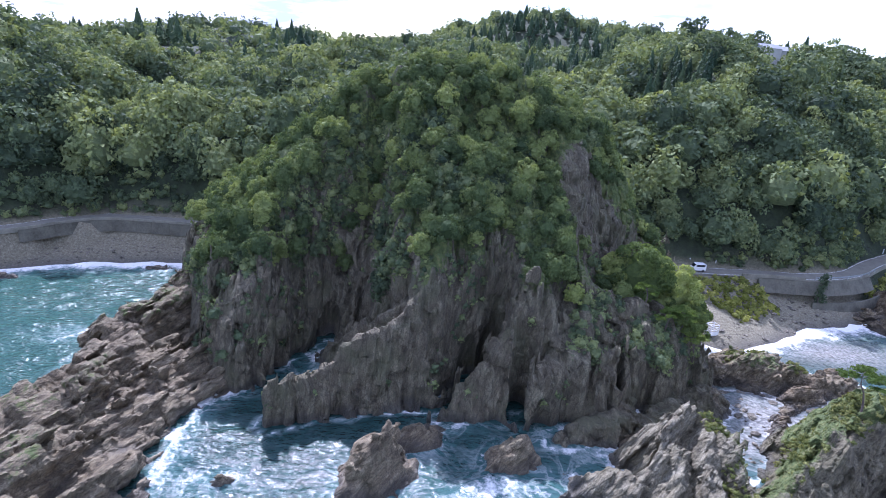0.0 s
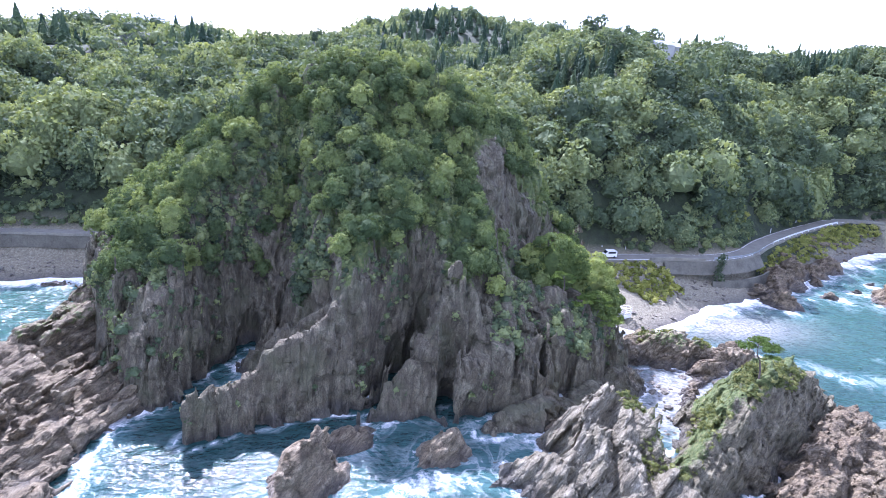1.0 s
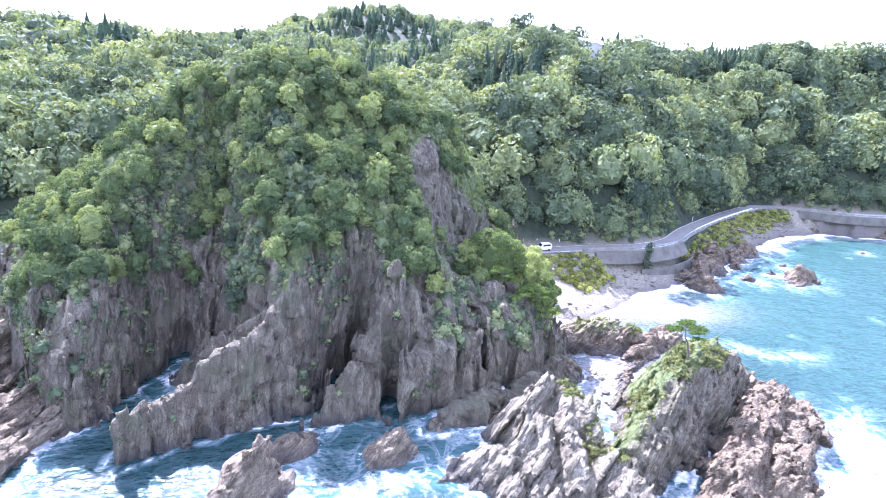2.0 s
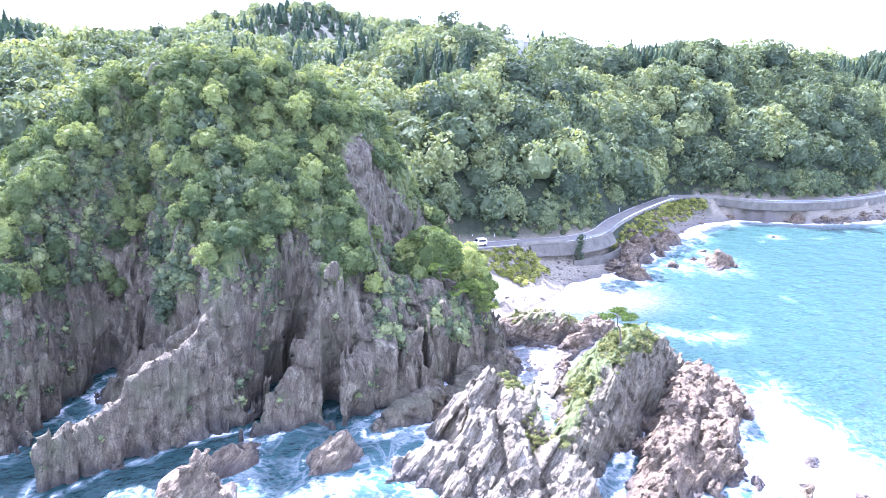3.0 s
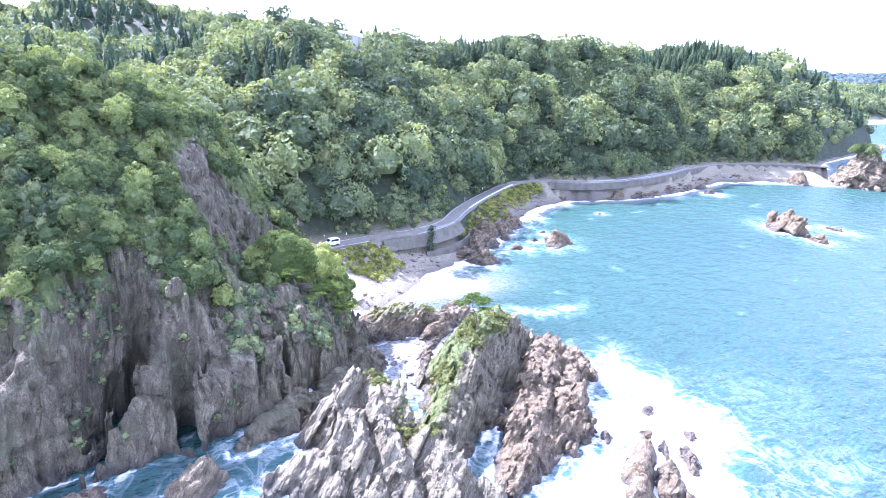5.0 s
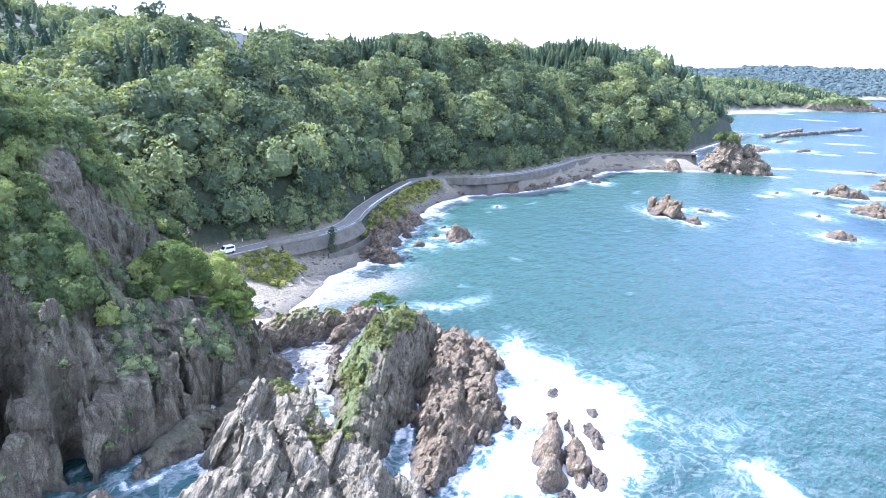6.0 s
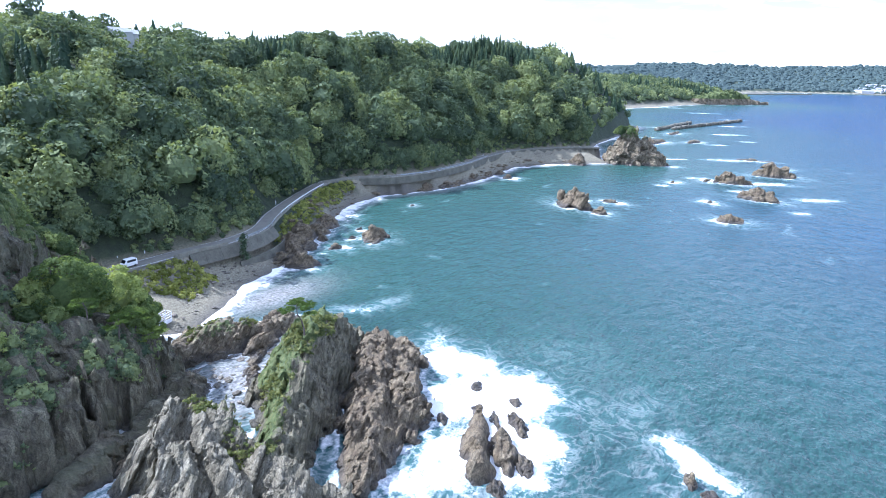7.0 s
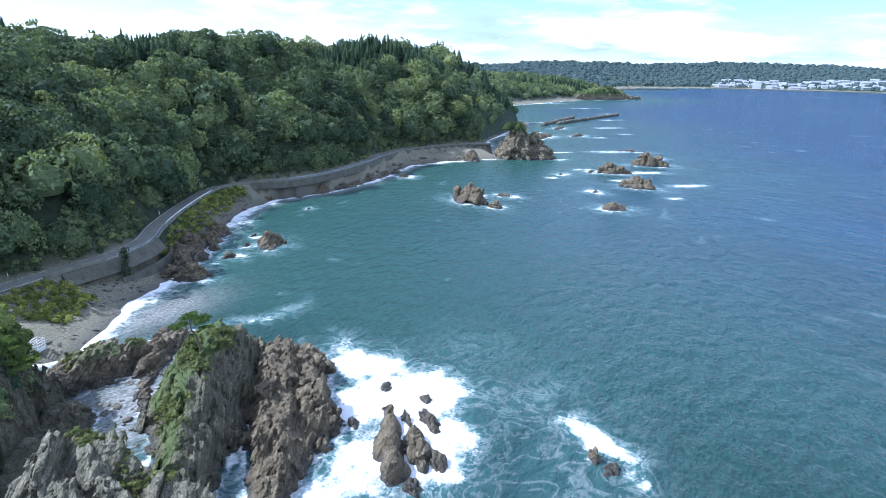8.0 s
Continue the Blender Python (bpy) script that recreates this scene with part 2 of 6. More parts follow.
def sea_material():
    mat, nt, b = material("sea_water")
    foam_at, shoal = attribute(nt, "foam"), attribute(nt, "shoal")
    lace = noise_of(nt, 0.30, 8, 0.7)
    fine = noise_of(nt, 1.5, 6, 0.72)
    broad = noise_of(nt, 0.012, 4, 0.6, (1, 1.8, 1))
    deep = ramp(nt, broad, [(0.35, (0.005, 0.030, 0.076)), (0.65, (0.009, 0.044, 0.100))])
    inshore = ramp(nt, broad, [(0.35, (0.011, 0.031, 0.031)), (0.65, (0.018, 0.047, 0.044))])
    deep = mixed(nt, attribute(nt, "offing"), inshore, deep)
    col = mixed(nt, shoal, deep, (0.034, 0.084, 0.071))
    # Light and shade of small wave facets painted into the water colour.
    painted_ripples = noise_of(nt, 0.7, 5, 0.65, (1, 2.2, 1))
    col = mixed(nt, 0.8, col, ramp(nt, painted_ripples, [(0.35, (0.62, 0.64, 0.66)), (0.65, (1.35, 1.33, 1.3))]), "MULTIPLY")
    bed = calc(nt, "MULTIPLY", attribute(nt, "bed"), calc(nt, "ADD", 0.35, noise_of(nt, 0.9, 6, 0.7)))
    col = mixed(nt, calc(nt, "MINIMUM", bed, 0.95), col, ramp(nt, noise_of(nt, 1.6, 6, 0.7), [(0.35, (0.12, 0.115, 0.105)), (0.65, (0.40, 0.39, 0.365))]))
    web = node(nt, "TexNoise", Scale=0.16, Detail=7.0, Roughness=0.62, Distortion=1.6)
    nt.links.new(nt.nodes.new("ShaderNodeNewGeometry").outputs["Position"], web.inputs["Vector"])
    veins = calc(nt, "ABSOLUTE", calc(nt, "SUBTRACT", web.outputs["Fac"], 0.5))
    threads = calc(nt, "SUBTRACT", 1.0, calc(nt, "MINIMUM", calc(nt, "MULTIPLY", veins, 16.0), 1.0))
    edge = calc(nt, "ADD", calc(nt, "MULTIPLY", lace, 1.5), calc(nt, "MULTIPLY", fine, 0.7))
    edge = calc(nt, "ADD", edge, calc(nt, "MULTIPLY", calc(nt, "SUBTRACT", noise_of(nt, 0.1, 4, 0.6), 0.5), 0.8))
    solid = calc(nt, "MULTIPLY", calc(nt, "SUBTRACT", calc(nt, "ADD", foam_at, edge), 1.60), 2.4)
    thin = calc(nt, "MULTIPLY", calc(nt, "MULTIPLY", threads, fine), calc(nt, "MINIMUM", calc(nt, "MULTIPLY", foam_at, 2.0), 1.0))
    # White specks: tiny whitecaps, and water sparkle painted as foam.
    glint_flecks = calc(nt, "MULTIPLY", calc(nt, "SUBTRACT", noise_of(nt, 0.55, 5, 0.6, (1, 2.2, 1)), 0.74), 12.0)
    foam = calc(nt, "MAXIMUM", solid, calc(nt, "MAXIMUM", calc(nt, "MULTIPLY", thin, 0.4), glint_flecks))
    foam = calc(nt, "MINIMUM", calc(nt, "MAXIMUM", foam, 0.0), 1.0)
    milk = calc(nt, "MULTIPLY", calc(nt, "MINIMUM", calc(nt, "MULTIPLY", foam_at, 0.6), 0.5), calc(nt, "SUBTRACT", 1.0, calc(nt, "MINIMUM", attribute(nt, "bed"), 1.0)))
    col = mixed(nt, milk, col, (0.12, 0.25, 0.25))
    col = mixed(nt, foam, col, (0.88, 0.87, 0.85))
    swell = noise_of(nt, 0.2, 3, 0.5, (1, 1.6, 1))
    chop = noise_of(nt, 1.3, 3, 0.5, (1, 1.5, 1))
    bump = bumped(nt, b, calc(nt, "ADD", calc(nt, "MULTIPLY", swell, 1.3), calc(nt, "MULTIPLY", chop, 0.24)), 1.0, 1.0)
    body = nt.nodes.new("ShaderNodeBsdfDiffuse")
    nt.links.new(col, body.inputs["Color"])
    nt.links.new(bump.outputs["Normal"], body.inputs["Normal"])
    gloss = node(nt, "BsdfGlossy", Roughness=0.13)
    nt.links.new(bump.outputs["Normal"], gloss.inputs["Normal"])
    fres = node(nt, "Fresnel", IOR=1.33)
    nt.links.new(bump.outputs["Normal"], fres.inputs["Normal"])
    share = calc(nt, "MULTIPLY", calc(nt, "MINIMUM", fres.outputs[0], 0.26), calc(nt, "SUBTRACT", 1.0, foam))
    both = nt.nodes.new("ShaderNodeMixShader")
    nt.links.new(share, both.inputs[0])
    nt.links.new(body.outputs[0], both.inputs[1])
    nt.links.new(gloss.outputs[0], both.inputs[2])
    nt.links.new(both.outputs[0], nt.nodes["Material Output"].inputs["Surface"])
    return mat


M_CLIFF = rock_material("cliff_rock", (0.048, 0.046, 0.029), (0.13, 0.122, 0.079), (0.275, 0.265, 0.178), (1.05, 0.5, 0.3), (0, 9, 24), (0.140, 0.106, 0.069), moss=0.6)
M_ROCK = rock_material("shore_rock", (0.070, 0.056, 0.035), (0.216, 0.181, 0.116), (0.454, 0.403, 0.274), (1.5, 0.5, 0.45), (0, 42, -20), (0.173, 0.129, 0.078))
M_PALE = rock_material("pale_rock", (0.068, 0.064, 0.043), (0.20, 0.19, 0.133), (0.38, 0.365, 0.28), (1.4, 0.45, 0.35), (0, 24, -38), (0.216, 0.174, 0.108))
M_ISLET = rock_material("islet_rock", (0.06, 0.056, 0.035), (0.178, 0.167, 0.106), (0.345, 0.328, 0.222), (1.5, 0.5, 0.4), (0, 24, -38), (0.151, 0.118, 0.071), moss=0.45)
M_BROWN = rock_material("brown_rock", (0.055, 0.044, 0.026), (0.175, 0.143, 0.086), (0.35, 0.30, 0.192), (1.3, 0.6, 0.55), (0, 35, -50), (0.151, 0.103, 0.061), moss=0.1)
M_SEA = sea_material()
M_LEAF = leaf_material("broad_leaves", (0.054, 0.08, 0.05), (0.126, 0.167, 0.088), (0.258, 0.298, 0.126), 0.26)
M_BRIGHT = leaf_material("bright_leaves", (0.08, 0.12, 0.045), (0.18, 0.235, 0.082), (0.32, 0.37, 0.135), 0.45, 1.4)
M_LEAF_SUN = leaf_material("light_leaves", (0.055, 0.088, 0.04), (0.125, 0.17, 0.068), (0.255, 0.305, 0.11), 0.32, 1.4)
M_NEEDLE = leaf_material("needles", (0.035, 0.062, 0.04), (0.065, 0.105, 0.06), (0.11, 0.15, 0.078), 0.3)
# Distance haze painted into the leaf colour: bluish, with little contrast.
M_FAR = leaf_material("hazed_distant_leaves", (0.062, 0.092, 0.09), (0.07, 0.102, 0.098), (0.082, 0.115, 0.106), 0.2, 0.12, 0.3)
M_PINE = leaf_material("pine_needles", (0.06, 0.10, 0.024), (0.105, 0.155, 0.04), (0.16, 0.21, 0.06), 0.4, 2.5)
M_GRASS = leaf_material("grass", (0.07, 0.09, 0.032), (0.15, 0.175, 0.062), (0.26, 0.265, 0.11), 0.4, 3.0)
M_VERGE = leaf_material("verge_grass", (0.13, 0.15, 0.04), (0.26, 0.29, 0.085), (0.42, 0.43, 0.16), 0.5, 2.0)
M_BARK = plain("bark", (0.06, 0.045, 0.035), (0.16, 0.13, 0.11), 3.0)
M_ASPHALT = plain("asphalt", (0.13, 0.125, 0.1), (0.23, 0.22, 0.175), 0.6, 0.9, 0.2, 0.02)
M_CONCRETE = plain("concrete", (0.12, 0.115, 0.088), (0.28, 0.268, 0.21), 0.5, 0.9, 0.3, 0.04)
M_WHITE = plain("white_paint", (0.68, 0.69, 0.69), (0.82, 0.82, 0.80), 2.0, 0.5, 0.05, 0.01)

# ---- the lie of the land ----
COAST = [(-400, -160), (-220, 0), (-130, 88), (-94, 115), (-85, 121), (-60, 127), (-20, 128), (30, 116), (56, 101), (65, 106), (78, 114),
         (93, 120), (107, 132), (133, 145), (157, 158), (178, 160), (201, 151), (227, 150), (258, 154), (283, 158.5), (309, 148), (328, 133.5), (338, 125),
         (352, 139), (420, 168), (520, 182), (600, 197), (640, 250), (760, 330), (950, 316), (1195, 282), (1345, 214), (1420, 300),
         (1700, 440), (2390, 395), (2480, 420), (2900, 115), (3040, -195), (2880, -508), (2900, -1800)]
LAND = COAST + [(4900, -1800), (4900, 4900), (-4900, 4900), (-4900, -160)]
ROAD = [(-230, 20), (-132, 96), (-98, 121), (-90, 130), (-80, 136.5), (-58, 137), (-20, 139), (20, 134), (45, 128.5), (61, 128), (73, 129),
        (84, 129), (96, 133), (109, 143.5), (127, 155.5), (149, 168), (160, 171.5), (172, 169.5), (185, 161), (208, 157.5), (239, 160.5), (264, 166),
        (296, 168.5), (321, 160), (339, 150.5), (352, 139)]
ROAD_Z = 7.0


def road_offset(x, y):
    """Distance from the road's middle, inland positive, and from the waterline, inland positive."""
    d, _ = along(x, y, ROAD)
    shore = depth_in(x, y, LAND)
    upper = ROAD + [(357, 145), (420, 173), (520, 187), (597, 202), (637, 254), (760, 344), (950, 332), (1190, 298), (1352, 228), (1420, 316), (1700, 456),
                    (2390, 411), (2480, 440), (2912, 130), (3056, -190), (2896, -508), (2916, -1800), (4900, -1800), (4900, 4900), (-4900, 4900), (-4900, 20)]
    far, _ = along(x, y, upper[len(ROAD) - 1:-4])
    d = np.minimum(d, np.where(x > 343, far, 1e9))
    return np.where(inside(x, y, upper), d, -d), shore


# hilltops: x, y, height above the slope, reach
HILLS = [(-185, 490, 15, 130), (55, 670, 40, 150), (250, 690, 21, 160), (180, 345, 5, 80), (278, 440, 11, 110), (64, 212, 4, 45), (112, 213, 7, 50),
         (242, 232, 9, 60), (416, 285, 17, 90), (395, 225, 4, 50), (548, 250, 14, 75), (-126, 240, -8, 80), (-175, 270, -8, 110), (-260, 400, -10, 120), (-420, 700, -14, 280), (-700, 1250, -14, 350), (900, 820, 44, 260), (1130, 1000, 56, 300),
         (-204, 1200, 10, 200), (1967, 700, 40, 300), (2990, 700, 55, 500), (3500, -100, 90, 600), (1420, 560, 30, 200)]
# ravines: x, y, depth, reach
RAVINES = [(-45, 470, 17, 70), (-40, 620, 17, 90), (20, 205, 14, 34), (30, 330, 12, 70), (130, 185, 8, 22), (205, 190, 9, 26), (300, 190, 8, 28), (-95, 175, 11, 24), (-55, 190, 9, 26), (700, 420, 24, 120)]


def land_height(x, y):
    off, shore = road_offset(x, y)
    hill = ROAD_Z + np.interp(off, [2.6, 4, 12, 28, 55, 90, 200, 500, 1200], [0, 1.2, 13, 26, 34, 37, 37, 36, 40])
    rise = np.clip((off - 5) / 50, 0, 1)
    for hx, hy, up, reach in HILLS:
        hill = hill + rise * up * np.exp(-((x - hx) ** 2 + (y - hy) ** 2) / reach ** 2)
    for hx, hy, down, reach in RAVINES:
        hill = hill - rise * down * np.exp(-((x - hx) ** 2 + (y - hy) ** 2) / reach ** 2)
    hill = hill + rise * (9.0 * fbm(x / 45, y / 45, 0, 3, 5) + 1.2 * fbm(x / 9, y / 9, 0, 2, 8))
    far = np.clip((x - 640) / 300, 0, 1) * np.clip((2000 - x) / 500, 0, 1)
    hill = np.where(off > 2.6, hill * (1 - 0.45 * far), hill)
    beach = np.where((x > 165) & (x < 340), np.minimum(4.9, shore * 0.5), np.minimum(np.where(x < 102, 4.9, 3.6), shore * np.where(x < 102, 0.3, 0.23))) + 0.25 * fbm(x / 3, y / 3, 0, 3, 9)
    bank = ROAD_Z - 0.35 - np.where(x > 90, 0.62, 0.42) * np.maximum(0, -off - 3.3)
    beach = np.where(((x > 100) & (x < 172)) | ((x > 44) & (x < 71)) | (x < -96), np.maximum(beach, np.minimum(bank, shore * 0.9)), beach)
    beach = np.where(shore < 0, shore * 0.25, beach)
    hill = np.where(x > 1450, np.minimum(hill, shore * 0.16), hill)
    lower = np.where((off > -3.2) & (x < 352), ROAD_Z - 0.15, beach)
    h = np.where(off > 2.6, hill, np.where(shore > 0, lower, beach))
    return h, off, shore


# headland: waterline, crest of the wooded dome, and ribs of rock
HEAD_EDGE = [(-53, 112), (-49, 101), (-43.5, 91), (-37, 82), (-31.5, 76), (-28.5, 77.5), (-26, 82.5), (-21.5, 89), (-18.5, 95), (-15.5, 93), (-12, 87.5), (-7, 85), (2, 83.5), (7, 83), (9.5, 85), (11.5, 79),
             (13, 71.6), (17, 71.4), (20, 74), (24.5, 74.2), (31, 78), (38.5, 80.8), (44.5, 85), (46.8, 93), (47.5, 106), (47, 122), (40, 135), (0, 140), (-35, 136), (-50, 126)]
HEAD_CREST = [(-43, 97.5, 7, 1), (-38.5, 101, 14.5, 1), (-34, 104, 16.5, 1), (-28.8, 108, 24, 1), (-25.3, 111, 31.8, 1), (-21.7, 114, 36.3, 1.5), (-17, 118, 43.3, 2), (-12, 121, 48.1, 3), (-5.6, 123, 50.1, 3),
              (4.6, 122, 48.1, 3), (12.5, 119, 45.7, 2.5), (20.9, 117, 41, 2), (27.9, 116, 37, 1.5), (33.8, 114, 29.7, 1), (39.2, 112, 19.2, 1), (42.5, 107, 12.7, 1)]
SPUR = [(3, 116, 43, 3), (7, 110, 36.5, 3), (12.5, 103, 29.5, 2), (15, 97, 25, 1.5), (19.2, 92, 21.5, 1.2), (21.8, 87.5, 18.5, 1.2)]
SHOULDER = [(21.8, 88, 17.5, 1.5), (29, 88, 14.5, 2), (36, 91.5, 12.5, 3), (42, 95, 9, 2)]
FIN = [(-22, 69.2, 5.6, 0.5), (-17.5, 72, 6.5, 0.6), (-14.4, 73.4, 7.6, 0.7), (-13.2, 74, 9.8, 0.6), (-10.7, 75.5, 11, 0.7), (-6.2, 77.5, 13.1, 0.8), (-5.2, 78, 14.7, 0.8), (-2.8, 79.5, 17.4, 1), (-1.9, 82, 20.1, 1.4), (0, 86, 24, 2)]
FIN_FACE = [(-6, 78.8, 12.4, 0.8), (-1, 80.3, 13.5, 1.2), (4, 82, 16, 1.4), (6, 86, 23, 2)]
RIB = [(0.2, 71.8, 0.6, 0.6), (2.8, 73.5, 3.7, 0.7), (6.6, 75.6, 7.4, 0.8), (10.4, 78, 11.9, 1.0), (12, 80, 14.8, 1.2), (13.6, 82.5, 19.5, 1.8)]
# clefts: floor line (x, y, height), half width, side slope
CLEFTS = [([(0, 77.6, 0), (3, 79.6, 0), (7, 82.2, 1), (10, 85.5, 6)], 0.6, 7.0), ([(12.2, 73.5, 0), (12.8, 76.0, 0), (13.2, 77.4, 3)], 0.7, 6.0), ([(27.2, 76, 4), (28.4, 81, 7)], 0.3, 9.0),
          ([(-18.6, 93, 1), (-16.6, 99, 8), (-15.6, 105, 21), (-14.8, 112, 34), (-14, 118, 44)], 1.3, 2.2), ([(-24, 84, 1), (-22.5, 92, 7)], 0.3, 6.0), ([(22, 72, 2), (23.5, 78, 9)], 0.2, 5.5), ([(-36, 82, 3), (-34, 88, 12)], 0.2, 5.0)]
LEDGE = [(-17.2, 88, 3.4, 1.5), (-13.2, 86.3, 8, 1.6), (-6.8, 85, 11.5, 2), (-3.5, 84.5, 15, 2)]
# caves: middle, half sizes
HEAD_CAVES = [((5.5, 81.5, 2.0), (2.2, 4.5, 7.5)), ((9, 84.5, 3.0), (2.5, 4.0, 8.0)), ((12.6, 75.5, 0.5), (1.8, 3.6, 4.2)), ((15.6, 72.2, 0.0), (1.5, 1.5, 5.0)), ((27.9, 79.0, 7.6), (0.7, 2.6, 2.8)), ((-19.2, 95.5, 3.5), (1.6, 3.2, 4.0)), ((-23.0, 87.5, 1.0), (1.1, 2.0, 4.2))]


def head_height(x, y):
    wx = x + 0.9 * fbm(x / 7, y / 7, 3.1, 3, 21)
    wy = y + 0.9 * fbm(x / 7, y / 7, 9.7, 3, 22)
    dome = ridge(wx, wy, HEAD_CREST, 0.72) + 1.5 * fbm(x / 8, y / 8, 0, 3, 25)
    back = ridge(wx, wy, [(-8, 121, 47, 3), (-4, 160, 47, 6)], 0.8)
    dome = smooth_max(dome, back, 3)
    dome = smooth_max(dome, ridge(wx, wy, SPUR, 1.25), 1.5)
    dome = smooth_max(dome, ridge(wx, wy, SHOULDER, 0.9), 1.0)
    big, big2, _, _, split = cells(x / 6.5, y / 6.5, 0, 29)
    edge = depth_in(wx + 0.9 * big, wy + 0.9 * big2, HEAD_EDGE) - 0.7 * np.clip(1 - split / 0.16, 0, 1)
    cliff = np.where(edge > 0, 26 * (1 - np.exp(-edge / 4.6)) + 1.1 * edge, edge * 2.5)
    h = smooth_min(dome, cliff, 1.5)
    h = smooth_max(h, ridge(wx, wy, FIN, 3.3), 0.4)
    h = smooth_max(h, ridge(wx, wy, FIN_FACE, 4.0), 0.5)
    h = smooth_max(h, ridge(wx, wy, RIB, 2.5), 0.4)
    h = smooth_max(h, ridge(wx, wy, LEDGE, 1.8), 0.8)
    for line, half, slope in CLEFTS:
        d, f = along(wx, wy, line)
        h = np.minimum(h, -1.5 + slope * np.maximum(0, d - half) + np.interp(f, np.arange(len(line)), [p[2] for p in line]))
    return h


ISLET_A = [(19.6, 60.6, 2.6, 0.4), (22, 60.6, 3.8, 0.5), (24.4, 57.6, 4.6, 0.5), (27.8, 59, 6.8, 0.5), (30.5, 64, 8.2, 0.5), (32.9, 66.6, 9.6, 0.6), (36, 64.6, 8.8, 0.7), (36.4, 60, 7.6, 0.5), (36.4, 55, 6.2, 0.5), (37, 50.5, 5.6, 0.6), (38.2, 46.5, 4.2, 0.6), (40.5, 43, 2.4, 0.8)]
ISLET_A_RIBS = [[(24.4, 57.6, 4.6, 0.4), (24, 53, 2.8, 0.4), (23.6, 47, 0.4, 0.4)], [(30.5, 64, 8, 0.4), (29.2, 58, 6.4, 0.4), (28, 51, 3.4, 0.5), (27, 44, 0.4, 0.5)], [(35, 64, 8.6, 0.4), (33, 57, 6.6, 0.4), (31.6, 50, 4.0, 0.4), (30.6, 42, 0.6, 0.5)], [(36.6, 53, 6, 0.4), (35.4, 47, 4.4, 0.5), (34.6, 40, 1.2, 0.5)]]
ISLET_B = [(37.5, 52.5, 5.6, 0.6), (41, 55.2, 5.4, 0.7), (44.5, 57.8, 7.4, 0.8), (49, 61.4, 9.0, 1.0), (53.5, 65.2, 10.2, 1.6), (57.5, 68.4, 11.0, 2.4), (62.5, 71.4, 10.0, 2.2), (67, 71.6, 7.6, 1.6), (70.5, 71.2, 4.4, 1.2), (73.5, 71.5, 1.5, 0.8)]
ISLET_C = [(43.2, 44, 2.2, 1.2), (48, 48, 3.4, 1.6), (53, 51.5, 4.4, 1.8), (58.5, 55.5, 4.8, 2.0), (64, 60, 5.4, 2.2), (69.5, 65.5, 5.4, 2.2), (74, 68, 3.0, 2)]
ISLET_C2 = [(54, 47.5, 2.6, 1.2), (59.5, 49.5, 4.2, 1.6), (63.5, 53, 3.8, 1.4), (68, 57.5, 3.4, 1.6), (71, 60.5, 4.2, 1.8), (76, 65, 2.2, 1.5)]
SPIT = [(-44, 98, 9, 2), (-49, 90, 6, 3), (-49, 76, 4.8, 3), (-49, 64, 6.2, 3), (-47, 55, 6, 4), (-46, 44, 5, 4)]
SPIT2 = [(-38, 82, 4, 3), (-41, 73, 3, 4), (-41, 62, 3, 4), (-40, 52, 2.5, 4)]
GULLY_ROCKS = [(49, 91, 3.0, 1.5), (53, 92, 4.2, 1.6), (57.5, 91.6, 4.8, 1.6), (61, 90.2, 4.0, 1.2), (64, 90, 3.0, 1.0), (69, 88.5, 3.0, 1.2)]
FOOT = [(18, 70, 1.6, 0.8), (26, 72, 2.6, 1.2), (32, 75, 2.6, 1), (38, 79, 2.4, 1), (42, 81.5, 4.0, 1.6), (44, 83, 2.6, 1)]


def tilted_crest(x, y, line, slope, back, amp, seed):
    """A crest whose two sides fall at slopes of their own: to the right of its way, and to the left."""
    wx = x + amp * fbm(x / 6, y / 6, 1.3, 3, seed)
    wy = y + amp * fbm(x / 6, y / 6, 7.9, 3, seed + 1)
    h = np.full(np.shape(x), -20.0)
    for (ax, ay, az, ah), (bx, by, bz, bh) in zip(line, line[1:]):
        dx, dy = bx - ax, by - ay
        f = np.clip(((wx - ax) * dx + (wy - ay) * dy) / (dx * dx + dy * dy), 0, 1)
        ox, oy = wx - ax - f * dx, wy - ay - f * dy
        d = np.hypot(ox, oy)
        side = (dx * oy - dy * ox) / math.hypot(dx, dy) / np.maximum(d, 1e-6)
        fall = slope + (back - slope) * np.clip(0.5 + side, 0, 1)
        h = np.maximum(h, az + f * (bz - az) - fall * np.maximum(0, d - ah - f * (bh - ah)))
    return h


def islet_a(x, y):
    h = tilted_crest(x, y, ISLET_A, 1.15, 5.0, 0.4, 41)
    for line in ISLET_A_RIBS:
        h = np.maximum(h, tilted_crest(x, y, line, 1.6, 1.3, 0.4, 43))
    return h


def islet_b(x, y):
    return tilted_crest(x, y, ISLET_B, 1.75, 1.65, 0.6, 45)


def islet_ab(x, y):
    return np.maximum(islet_a(x, y), islet_b(x, y))


def islet_c(x, y):
    return np.maximum(tilted_crest(x, y, ISLET_C, 1.6, 1.9, 0.7, 51), tilted_crest(x, y, ISLET_C2, 1.6, 1.6, 0.7, 54))


def spit_outer(x, y):
    return tilted_crest(x, y, SPIT, 1.3, 1.0, 1.2, 61)


def spit_inner(x, y):
    return tilted_crest(x, y, SPIT2, 0.9, 0.7, 1.2, 64)


def spit(x, y):
    return np.maximum(spit_outer(x, y), spit_inner(x, y))


def foot_rocks(x, y):
    return tilted_crest(x, y, FOOT, 1.3, 1.1, 0.6, 71)


def gully_rocks(x, y):
    return tilted_crest(x, y, GULLY_ROCKS, 1.3, 0.8, 0.6, 81)


